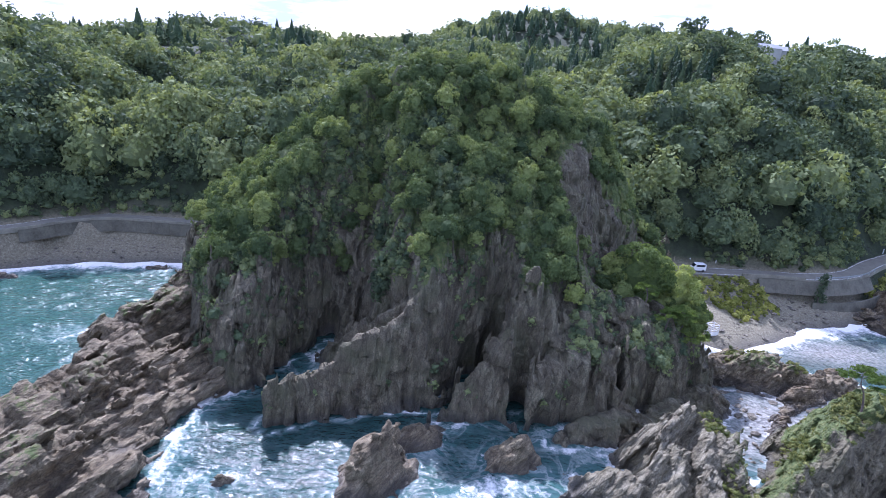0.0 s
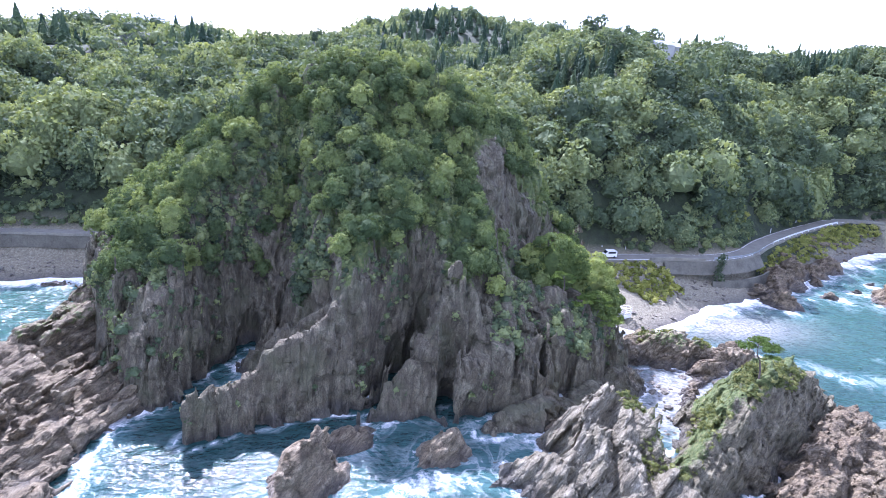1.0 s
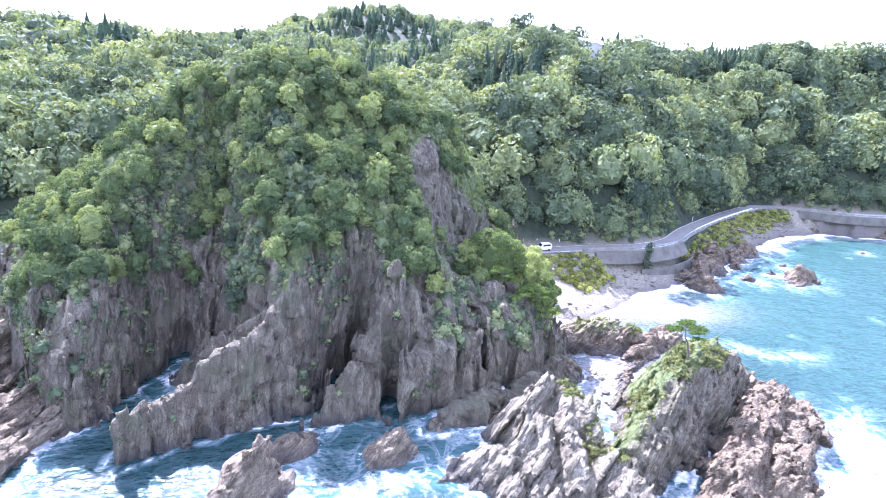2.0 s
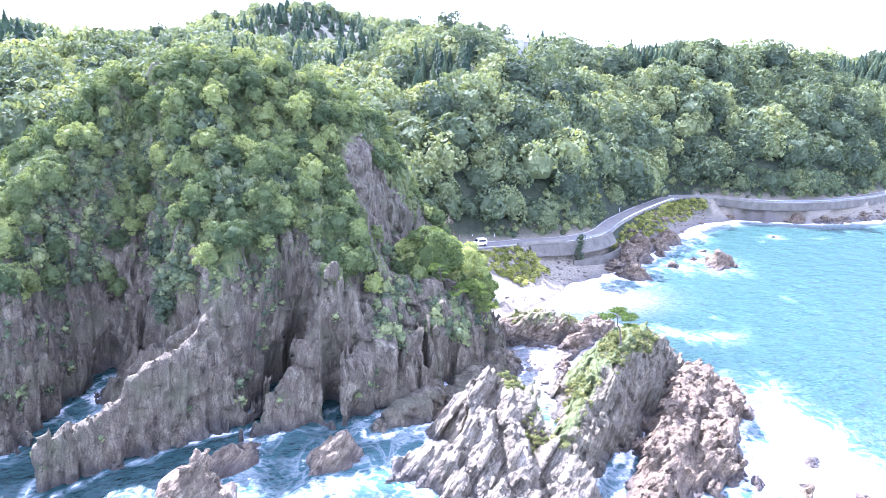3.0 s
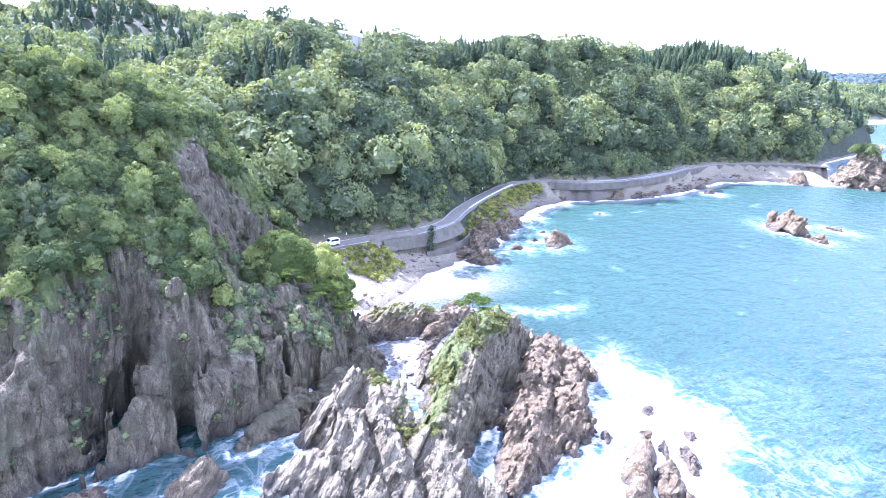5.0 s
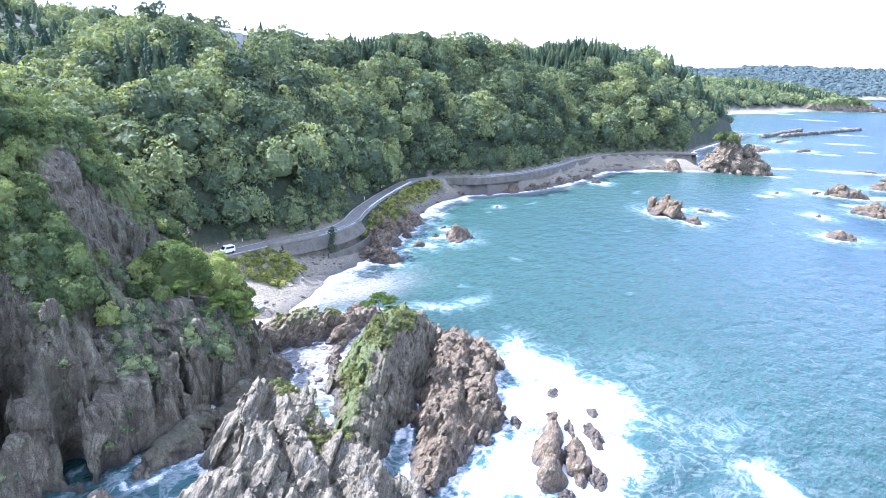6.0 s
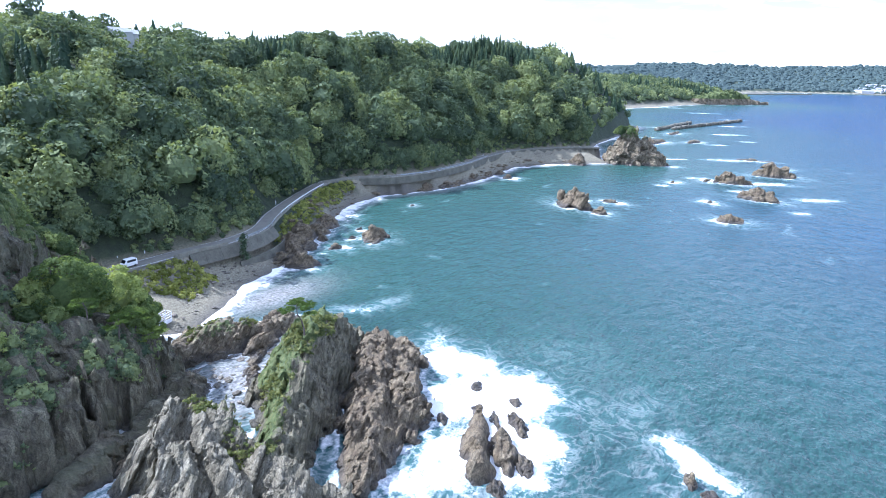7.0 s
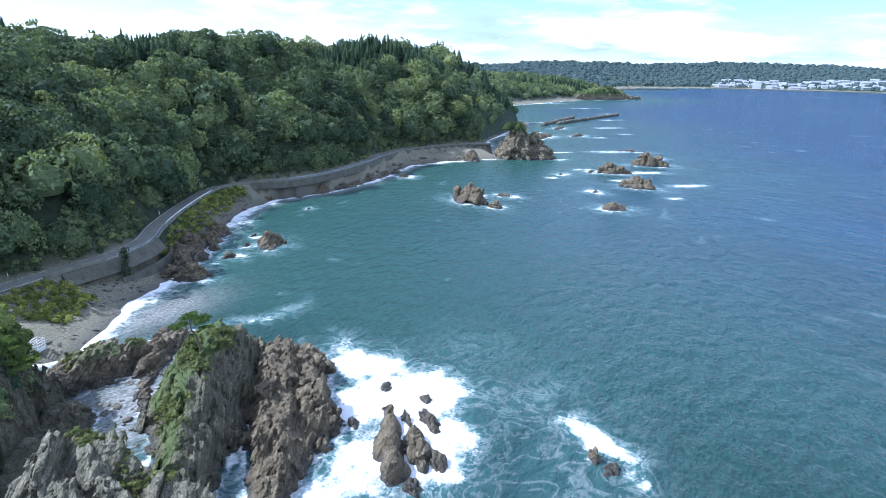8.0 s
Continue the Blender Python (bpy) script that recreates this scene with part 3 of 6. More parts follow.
def hash3(i, j, k, seed):
    n = (i * 73856093 ^ j * 19349663 ^ k * 83492791 ^ (seed * 2654435761)).astype(np.uint32)
    n = (n ^ (n >> np.uint32(15))) * np.uint32(2246822519)
    n = (n ^ (n >> np.uint32(13))) * np.uint32(3266489917)
    return ((n ^ (n >> np.uint32(16))) & np.uint32(0xFFFF)).astype(np.float32) / 65535


def plates(s, t, w, seed):
    """Jointed slabs: s across the beds, t and w along them. Each slab's random number (0 to 1), a second one, and the nearness of a joint."""
    i = np.floor(s).astype(np.int64)
    t = t + 7 * hash3(i, i * 0, i * 0, seed)
    w = w + 7 * hash3(i, i * 0 + 1, i * 0, seed)
    j = np.floor(t).astype(np.int64)
    w = w + 3 * hash3(i, j, i * 0 + 5, seed)
    k = np.floor(w).astype(np.int64)
    a, b = s - i, np.minimum(t - j, 1 - (t - j))
    gap = np.minimum(np.minimum(a, 1 - a), np.minimum(b, np.minimum(w - k, 1 - (w - k))))
    return hash3(i, j, k, seed + 3), hash3(i, j, k, seed + 4), gap


def bedding(strike, dip, sizes, amps, seed, warp=0.8, flow=0.5):
    """Relief of bedded rock: the beds' way on the plan and their lean in degrees; slab sizes (thickness, length, height) and depths."""
    n = Matrix.Rotation(radians(strike), 3, "Z") @ Matrix.Rotation(radians(dip), 3, "Y")
    ax, ay, az = [np.array(n.col[k]) for k in range(3)]

    def relief(x, y, z):
        bx = warp * fbm(x / 5, y / 5, z / 7, 2, seed)
        by = warp * fbm(x / 5, y / 5, z / 7, 2, seed + 1)
        px, py = x + bx, y + by
        out = flow * fbm(x / 4, y / 4, z / 5, 2, seed + 2)
        for n2, ((thick, length, tall), amp) in enumerate(zip(sizes, amps)):
            s, t, w = [(px * v[0] + py * v[1] + z * v[2]) / size for v, size in ((ax, thick), (ay, length), (az, tall))]
            r, r2, gap = plates(s, t, w, seed + 10 * n2)
            tilt = ((s - np.floor(s)) - 0.5) * (r2 - 0.5)
            out = out + amp * (1.5 * (r - 0.5) + 1.2 * tilt - 0.55 * np.clip(1 - gap / 0.12, 0, 1))
        return out

    return relief


def surface_nets(f, origin, step):
    """The surface f = 0 of a block of numbers, as verts and quads: one vertex in each cell that the surface crosses."""
    nx, ny, nz = f.shape
    s = f > 0
    count = np.zeros((nx - 1, ny - 1, nz - 1), np.int8)
    for a in (0, 1):
        for b in (0, 1):
            for c in (0, 1):
                count += s[a:nx - 1 + a, b:ny - 1 + b, c:nz - 1 + c]
    cell = np.argwhere((count > 0) & (count < 8))
    idx = np.full(count.shape, -1, np.int32)
    idx[tuple(cell.T)] = np.arange(len(cell))
    total, hits = np.zeros((len(cell), 3)), np.zeros(len(cell))
    corner = [(a, b, c) for a in (0, 1) for b in (0, 1) for c in (0, 1)]
    value = {k: f[cell[:, 0] + k[0], cell[:, 1] + k[1], cell[:, 2] + k[2]] for k in corner}
    for p in corner:
        for axis in range(3):
            if p[axis]:
                continue
            q = tuple(1 if n == axis else p[n] for n in range(3))
            cross = (value[p] > 0) != (value[q] > 0)
            u = np.where(cross, value[p] / np.where(cross, value[p] - value[q], 1), 0)
            at = np.array(p, float)[None].repeat(len(cell), 0)
            at[:, axis] += u
            total += at * cross[:, None]
            hits += cross
    verts = (cell + total / hits[:, None]) * step + origin
    quads = []
    for axis in range(3):
        b, c = [(1, 2), (2, 0), (0, 1)][axis]
        lo = [slice(1, -1)] * 3
        lo[axis] = slice(0, -1)
        hi = list(lo)
        hi[axis] = slice(1, None)
        for way in (True, False):
            e = np.argwhere((s[tuple(lo)] == way) & (s[tuple(hi)] != way))
            for n in (0, 1, 2):
                if n != axis:
                    e[:, n] += 1
            ring = []
            for db, dc in ((-1, -1), (0, -1), (0, 0), (-1, 0)):
                g = e.copy()
                g[:, b] += db
                g[:, c] += dc
                ring.append(idx[tuple(g.T)])
            quads.append(np.stack(ring if way else ring[::-1], -1))
    return verts, np.concatenate(quads)


def whole(verts, quads):
    """Leaves out the crumbs that hang free of the main piece."""
    mark = np.arange(len(verts))
    a, b = quads.ravel(), quads[:, [1, 2, 3, 0]].ravel()
    while True:
        low = np.minimum(mark[a], mark[b])
        old = mark.copy()
        np.minimum.at(mark, a, low)
        np.minimum.at(mark, b, low)
        mark = mark[mark]
        if (mark == old).all():
            break
    main = np.bincount(mark, minlength=len(verts))
    return compact(verts, quads[main[mark[quads[:, 0]]] > 0.04 * len(verts)])


def solid(name, func, box, top, step, mat, label, category, relief, kind="", veg=None, caves=(), reach=1.8):
    """Rock with relief on all its faces over a box of the plan, from below the sea to the top."""
    x0, x1, y0, y1 = box
    xs, ys, zs = np.arange(x0, x1, step), np.arange(y0, y1, step), np.arange(-1.6, top, step)
    gx, gy = np.meshgrid(xs, ys, indexing="ij")
    h = func(gx, gy)
    ga, gb = np.gradient(h, step)
    steep = np.hypot(ga, gb)
    f = ((h[:, :, None] - zs[None, None]) / np.sqrt(1 + np.minimum(steep, 6) ** 2)[:, :, None]).astype(np.float32)
    band = np.argwhere(np.abs(f) < reach)
    bx, by, bz = xs[band[:, 0]], ys[band[:, 1]], zs[band[:, 2]]
    f[tuple(band.T)] += relief(bx, by, bz).astype(np.float32)
    for (cx, cy, cz), (rx, ry, rz) in caves:
        m = min(rx, ry, rz)
        k = np.sqrt(((gx[:, :, None] - cx) / rx) ** 2 + ((gy[:, :, None] - cy) / ry) ** 2 + ((zs[None, None] - cz) / rz) ** 2)
        f = np.minimum(f, ((k - 1) * m).astype(np.float32))
    f[[0, -1]] = np.minimum(f[[0, -1]], -0.1)
    f[:, [0, -1]] = np.minimum(f[:, [0, -1]], -0.1)
    verts, quads = surface_nets(f, np.array([x0, y0, zs[0]]), step)
    verts, quads = whole(verts, quads)
    i, j = np.clip(((verts[:, 0] - x0) / step).astype(int), 0, len(xs) - 1), np.clip(((verts[:, 1] - y0) / step).astype(int), 0, len(ys) - 1)
    cover = veg(verts[:, 0], verts[:, 1], verts[:, 2], steep[i, j]) if veg else np.zeros(len(verts))
    wet = np.clip((1.5 - verts[:, 2] + 0.8 * fbm(verts[:, 0] / 3, verts[:, 1] / 3, 0, 2, 95)) / 1.2, 0, 1)
    ob = new(name, mesh_from(name, verts, quads, mat, {"veg": cover, "wet": wet}, smooth=False))
    return tagged(ob, label, category, kind=kind)


def head_veg(x, y, h, steep):
    bare = np.exp(-(((x - 26) / 8) ** 2 + ((y - 102) / 8) ** 2) ** 2)
    return (1 - bare) * (np.clip(0.95 - 0.33 * steep, 0, 1) * np.clip((h - 15) / 5, 0, 1) + 0.22 * np.clip((h - 8) / 8, 0, 1) + 0.3 * np.clip((h - 20) / 8, 0, 1))


def islet_veg(x, y, h, steep):
    inland = np.clip((y - 0.78 * x - 22.0) / 2.5, 0, 1) * np.clip((x - 35) / 3, 0, 1)
    crest = np.clip((h - 8.6) / 1.2, 0, 1) * np.clip((x - 46) / 4, 0, 1)
    return np.clip(0.62 * np.maximum(inland, crest) + 0.12, 0, 1) * np.clip((h - 1.5) / 1.5, 0, 1)


# ---- ground sheet ----
gxs = np.concatenate([np.arange(-4900, -400, 150), np.arange(-400, -150, 10), np.arange(-150, 360, 2.5), np.arange(360, 720, 8), np.arange(720, 1600, 20), np.arange(1600, 3200, 30), np.arange(3200, 4901, 100)])
gys = np.concatenate([np.arange(-1800, -700, 100), np.arange(-700, 60, 30), np.arange(60, 100, 5), np.arange(100, 260, 2.5), np.arange(260, 420, 6), np.arange(420, 1000, 20), np.arange(1000, 4901, 130)])
GX, GY = np.meshgrid(gxs, gys)
GH, GOFF, GSHORE = land_height(GX, GY)


def ground_material():
    mat, nt, b = material("ground")
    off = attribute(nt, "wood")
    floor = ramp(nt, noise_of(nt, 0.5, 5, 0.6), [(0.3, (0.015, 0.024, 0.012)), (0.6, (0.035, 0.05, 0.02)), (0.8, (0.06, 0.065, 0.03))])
    stones = ramp(nt, noise_of(nt, 2.2, 8, 0.75), [(0.3, (0.10, 0.091, 0.06)), (0.5, (0.215, 0.195, 0.132)), (0.7, (0.36, 0.33, 0.23))])
    wet = attribute(nt, "wet")
    stones = mixed(nt, calc(nt, "MULTIPLY", wet, 0.75), stones, (0.08, 0.075, 0.07))
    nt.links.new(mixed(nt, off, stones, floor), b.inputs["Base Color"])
    b.inputs["Roughness"].default_value = 0.92
    bumped(nt, b, noise_of(nt, 1.6, 7, 0.75), 0.9, 0.5)
    return mat


M_GROUND = ground_material()
verts = np.stack([GX, GY, GH], -1).reshape(-1, 3)
faces = grid_faces(GH > -3)
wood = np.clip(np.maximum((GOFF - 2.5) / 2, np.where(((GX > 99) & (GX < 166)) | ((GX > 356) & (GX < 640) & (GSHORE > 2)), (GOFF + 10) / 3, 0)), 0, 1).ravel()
wetness = np.clip((3.0 - GSHORE) / 3, 0, 1).ravel()
verts, faces, wood, wetness = compact(verts, faces, wood, wetness)
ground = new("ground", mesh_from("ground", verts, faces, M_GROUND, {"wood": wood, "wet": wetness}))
tagged(ground, "wooded coastal hills above a grey shingle beach", "ground", kind="structure")

CLIFF_BEDS = bedding(24, 9, ((2.6, 7, 11), (1.25, 3.2, 4.6), (0.8, 1.8, 2.0)), (1.0, 0.55, 0.24), 300, 1.1, 0.7)
ISLET_BEDS = bedding(-38, 24, ((2.0, 6, 7), (0.85, 2.6, 3.0), (0.5, 1.3, 1.4)), (0.6, 0.46, 0.24), 340, 0.6, 0.5)
LEDGE_BEDS = bedding(-50, 35, ((1.7, 4, 3.5), (0.8, 1.8, 1.6), (0.5, 1.0, 0.9)), (0.62, 0.52, 0.28), 380, 0.8, 0.7)
SPIT_BEDS = bedding(-20, 42, ((3.2, 6, 5), (1.4, 3.0, 2.4), (0.7, 1.5, 1.3)), (1.7, 0.95, 0.36), 420, 0.6, 0.6)
solid("headland", head_height, (-58, 56, 62, 134), 54, 0.36, M_CLIFF, "dark craggy headland cliff with wooded top above the sea", "headland", CLIFF_BEDS, "structure", head_veg, HEAD_CAVES)
islet = tagged(new("rock_islet"), "jagged grey rock islet with grassy crest in the surf", "islet")
for name, func, box in (("jagged_ridge", islet_a, (14, 48, 36, 76)), ("pine_ridge", islet_b, (30, 80, 42, 90))):
    solid(name, func, box, 14, 0.26, M_PALE if name == "jagged_ridge" else M_ISLET, "", "", ISLET_BEDS, veg=islet_veg).parent = islet
ledge = tagged(new("rock_ledge"), "brown bedded rock ledge washed by white surf", "rock")
for name, line, sd in (("upper_slab", ISLET_C, 51), ("lower_slab", ISLET_C2, 54)):
    solid(name, lambda x, y: tilted_crest(x, y, line, 1.6, 1.8, 0.7, sd), (36, 84, 36, 76), 8, 0.25, M_BROWN, "", "", LEDGE_BEDS).parent = ledge
outcrop = tagged(new("rock_spit"), "broken brown rock spit running into the sea", "rock")
for name, func in (("outer_ridge", spit_outer), ("inner_shelf", spit_inner)):
    solid(name, func, (-66, -26, 36, 106), 12, 0.34, M_ROCK, "", "", SPIT_BEDS, veg=lambda x, y, h, s: 0.42 * np.clip((h - 4.5) / 2, 0, 1)).parent = outcrop
shelf = tagged(new("rock_shelf"), "dark broken rock shelf at the cliff foot", "rock")
for line in (FOOT[:3], FOOT[2:]):
    solid("slab", lambda x, y: tilted_crest(x, y, line, 1.3, 1.1, 0.6, 71), (12, 52, 64, 92), 7, 0.3, M_CLIFF, "", "", bedding(30, 40, ((1.6, 5, 4), (0.7, 2.4, 1.6)), (0.7, 0.45), 460, 0.8, 0.8)).parent = shelf
solid("rock_mound", gully_rocks, (42, 76, 80, 102), 8, 0.3, M_ROCK, "weathered brown rock mound with dry grass beside the beach", "rock", LEDGE_BEDS,
      veg=lambda x, y, h, s: np.clip((h - 2) / 2, 0, 1) * 0.5)

# ---- sea ----
# rocks in the water: x, y, length, width, height, turn, label
WET = "dark wet rock awash in white surf"
DRY = "brown weathered rock standing in the sea"
SEA_ROCKS = [(-6, 60.5, 12, 8.5, 5.6, 60, DRY), (-1.5, 67.8, 9, 4.5, 2.3, 35, WET), (11, 65, 8.5, 5.5, 3.0, 40, WET), (-24, 57, 3, 2, 0.8, 20, WET), (28, 70.5, 4, 2, 1.2, 40, WET),
             (61.5, 38, 19, 5.0, 3.2, 32, DRY), (61.5, 33.4, 10, 3.8, 2.3, 36, DRY), (60.4, 29.9, 4.6, 2.6, 1.5, 50, WET), (68.6, 35.3, 7, 2.8, 1.7, 44, WET), (54.3, 29.8, 3.4, 2.2, 1.4, 45, WET), (67.5, 38.2, 5, 1.8, 1.4, 40, WET), (73.6, 38.3, 2.6, 1.6, 0.9, 60, WET),
             (71.4, 11.4, 3.6, 1.8, 1.3, 30, WET), (69.5, 8.5, 3, 1.6, 0.8, -30, WET), (63, 45, 4, 2, 1.1, 50, WET), (74, 46, 3, 2, 0.8, 10, WET),
             (97, 116, 9.5, 7, 3.2, -30, WET), (113.4, 120.4, 4.5, 3.5, 1.6, 0, WET), (128.5, 119.5, 11, 8, 4.0, 20, DRY), (124, 124, 3, 2, 1.2, 0, WET), (133, 130, 3, 2, 0.8, 0, WET),
             (171, 139, 4, 2, 0.5, 10, WET), (213.5, 91, 20, 8, 8.0, -110, DRY), (210, 79, 6, 5, 2.6, -80, DRY), (233, 84, 7, 3, 1.4, -80, WET), (250, 143, 6, 4, 2.2, 0, DRY),
             (284, 37, 18, 9, 6.0, -88, DRY), (319, 55, 18, 8, 5.8, -80, DRY), (359, 42, 23, 9, 7.0, -75, DRY), (231, 38, 10, 6, 3.4, -85, DRY), (262, 52, 4, 3, 1.0, 0, WET), (420, 62, 20, 4, 1.0, -80, WET),
             (318, 66, 10, 5, 1.0, -10, WET), (300, 78, 5, 3, 0.7, 0, WET), (390, 42, 16, 4, 1.0, -8, WET), (470, 140, 40, 14, 3.4, -6, DRY), (500, 118, 22, 9, 2.4, -10, DRY), (560, 150, 30, 10, 2.0, 0, WET), (440, 150, 14, 8, 4.0, 0, DRY)]
sxs = np.concatenate([np.arange(-4900, -200, 100), np.arange(-200, -70, 4), np.arange(-70, 140, 1.0), np.arange(140, 400, 2.5), np.arange(400, 700, 4), np.arange(700, 1100, 12), np.arange(1100, 4901, 80)])
sys_ = np.concatenate([np.arange(-4900, -100, 100), np.arange(-100, 0, 5), np.arange(0, 175, 1.0), np.arange(175, 360, 8)])
SX, SY = np.meshgrid(sxs, sys_)
sea_shore = -depth_in(SX, SY, LAND)
reach = np.clip(0.5 + 0.5 * fbm(SX / 25, SY / 25, 0, 2, 101), 0, 1)
foam = np.clip(1.1 - sea_shore / np.where((SX > 56) & (SX < 96), 4 + 3 * reach, np.where((SX >= 96) & (SX < 150), 7 + 8 * reach, 3.5 + 6 * reach)), 0, 1) * (sea_shore > -6)
for func, spread in ((islet_ab, 3.5), (islet_c, 5), (spit, 3), (foot_rocks, 3), (gully_rocks, 3), (head_height, 2.2)):
    near = (SX > -75) & (SX < 95) & (SY > 30) & (SY < 130)
    h = np.full(SX.shape, -30.0)
    h[near] = func(SX[near], SY[near])
    foam = np.maximum(foam, 0.7 * np.clip(1 + h / spread, 0, 1) * (h < 1))
WAVER_X, WAVER_Y = fbm(SX / 8, SY / 8, 0, 3, 121), fbm(SX / 8, SY / 8, 7, 3, 122)
# wide patches of surf: x, y, reach across, reach along, strength
# The patch at (10, 58) also paints sun glitter as foam.
for fx, fy, rx, ry, power in ((71, 41, 11, 10, 1.5), (79, 54, 7, 10, 1.15), (62, 33, 10, 8, 1.4), (55, 37, 7, 6, 1.1), (73.5, 12.5, 5.5, 4.5, 1.25), (70, 9, 4, 3, 0.8), (80, 24, 12, 8, 0.3), (50, 37, 8, 6, 0.9), (92, 40, 10, 8, 0.14),
                              (66, 14, 16, 10, 0.3), (24, 64, 7, 4, 0.55), (38, 73, 8, 5, 0.7), (52, 78, 7, 7, 0.5), (58, 85, 7, 6, 0.45), (29.5, 69.5, 4, 3.4, 1.3), (34.5, 74, 4, 4, 1.2), (25.5, 66.8, 4, 2, 1.0), (10, 58, 10, 3.5, 0.7), (-2, 57, 8, 4, 0.4), (16, 62, 6, 3, 0.5), (-26, 57, 7, 4, 0.55),
                              (-22, 84, 4, 4, 0.6), (2, 71, 4, 2.5, 0.7), (86, 84, 9, 2.5, 0.6), (-62, 88, 5, 3, 0.55)):
    wu, wv = SX - fx + 3.5 * WAVER_X, SY - fy + 3.5 * WAVER_Y
    foam = np.maximum(foam, power * np.exp(-((wu / rx) ** 2 + (wv / ry) ** 2)))
# breaking crests over shoals: x, y, half length
for fx, fy, half in ((410, 73, 17), (496, 101, 10), (542, 87, 8), (914, 213, 26), (811, 151, 18), (595, 112, 17), (322, 72, 8), (288, 80, 4), (301, 16, 10), (265, 19, 4), (387, 102, 8), (507, 156, 8), (330, 40, 14), (300, 46, 9), (225, 96, 8),
                     (1000, 300, 40), (700, 130, 14), (352, 94, 7), (620, 175, 18), (470, 168, 12)):
    u, v = 0.63 * (SX - fx) - 0.776 * (SY - fy), 0.776 * (SX - fx) + 0.63 * (SY - fy)
    u, v = u + 0.3 * half * WAVER_X, v + 1.2 * WAVER_Y
    foam = np.maximum(foam, 0.85 * np.exp(-((u / half) ** 4 + (v / (1.6 + 0.22 * half)) ** 2)))
caps = np.clip(vnoise(SX / 9, SY / 5, 0, 111) - 0.86, 0, 1) * 2.4
foam = np.maximum(foam, np.where(sea_shore > 8, caps, 0))
for rx, ry, length, width, height, turn, _ in SEA_ROCKS:
    c, s = math.cos(radians(turn)), math.sin(radians(turn))
    u, v = (SX - rx) * c + (SY - ry) * s, -(SX - rx) * s + (SY - ry) * c
    u, v = u + 2.6 * WAVER_X, v + 2.0 * WAVER_Y
    foam = np.maximum(foam, (0.9 if rx > 90 else 0.6) * np.exp(-((u / (length * 0.5 + (3.5 if rx > 200 else 2.0))) ** 2 + ((v + 0.5) / (width * 0.5 + (3.5 if rx > 200 else 1.8))) ** 2)))
bed = np.clip(1 - sea_shore / 9, 0, 1) * 0.7 * (SX > 50)
for fx, fy, rx, ry in ((52, 78, 11, 11), (59, 87, 10, 8), (44, 73, 6, 5), (78, 104, 14, 7)):
    bed = np.maximum(bed, np.exp(-(((SX - fx) / rx) ** 2 + ((SY - fy) / ry) ** 2)))
bay = np.clip((SX - 66) / 30, 0, 1)
shoal = np.clip(1.0 - sea_shore / 230, 0, 1) * (0.2 + 0.8 * bay)
shoal = np.where(SX < -30, np.clip(1.15 - sea_shore / 160, 0, 1) * np.clip((-30 - SX) / 15, 0.15, 1), shoal)
SZ = 0.16 * fbm(SX / 6, SY / 4, 0, 3, 115) * (np.abs(SX) < 420)
verts = np.stack([SX, SY, SZ], -1).reshape(-1, 3)
offing = np.clip((SX - 80) / 160, 0, 1) * np.clip((sea_shore - 10) / 80, 0, 1)
verts, faces, foam, shoal, bed, offing = compact(verts, grid_faces(sea_shore > -12), foam.ravel(), shoal.ravel(), bed.ravel(), offing.ravel())
sea = new("sea", mesh_from("sea", verts, faces, M_SEA, {"foam": foam, "shoal": shoal, "bed": bed, "offing": offing}))
tagged(sea, "teal blue sea with white surf along the rocks", "sea", kind="structure")


# ---- trees ----
def leaf_cloud(rng, centres, radii, count, size, flat=0.75):
    """Small bent leaf clumps over lobes: arrays of verts and quads."""
    pick = rng.choice(len(centres), count, p=radii ** 2 / (radii ** 2).sum())
    way = rng.normal(size=(count, 3))
    way /= np.linalg.norm(way, axis=1)[:, None]
    way[:, 2] = np.where(way[:, 2] < -0.25, -way[:, 2], way[:, 2])
    pos = centres[pick] + way * (radii[pick] * rng.uniform(0.72, 1.06, count))[:, None] * [1, 1, flat]
    nrm = way + rng.normal(size=(count, 3)) * 0.75 + [0, 0, 0.3]
    nrm /= np.linalg.norm(nrm, axis=1)[:, None]
    side = np.cross(nrm, rng.normal(size=(count, 3)))
    side /= np.linalg.norm(side, axis=1)[:, None]
    fore = np.cross(nrm, side)
    s = (size * rng.uniform(0.55, 1.3, count))[:, None]
    corners = np.stack([pos - side * s * 0.62 - fore * s * 0.5, pos + side * s * 0.62 - fore * s * 0.4, pos + fore * s - nrm * s * 0.45], 1)
    knob = np.array([(1, 0, 0), (0, 1, 0), (-1, 0, 0), (0, -1, 0), (0, 0, 1), (0, 0, -1)]) * 0.62 * [1, 1, flat]
    sides = np.array([(0, 1, 4), (1, 2, 4), (2, 3, 4), (3, 0, 4), (1, 0, 5), (2, 1, 5), (3, 2, 5), (0, 3, 5)])
    hearts = (knob[None] * radii[:, None, None] + centres[:, None]).reshape(-1, 3)
    inner = (sides[None] + (np.arange(len(centres)) * 6)[:, None, None]).reshape(-1, 3) + count * 3
    return np.concatenate([corners.reshape(-1, 3), hearts]), np.concatenate([np.arange(count * 3).reshape(-1, 3), inner])


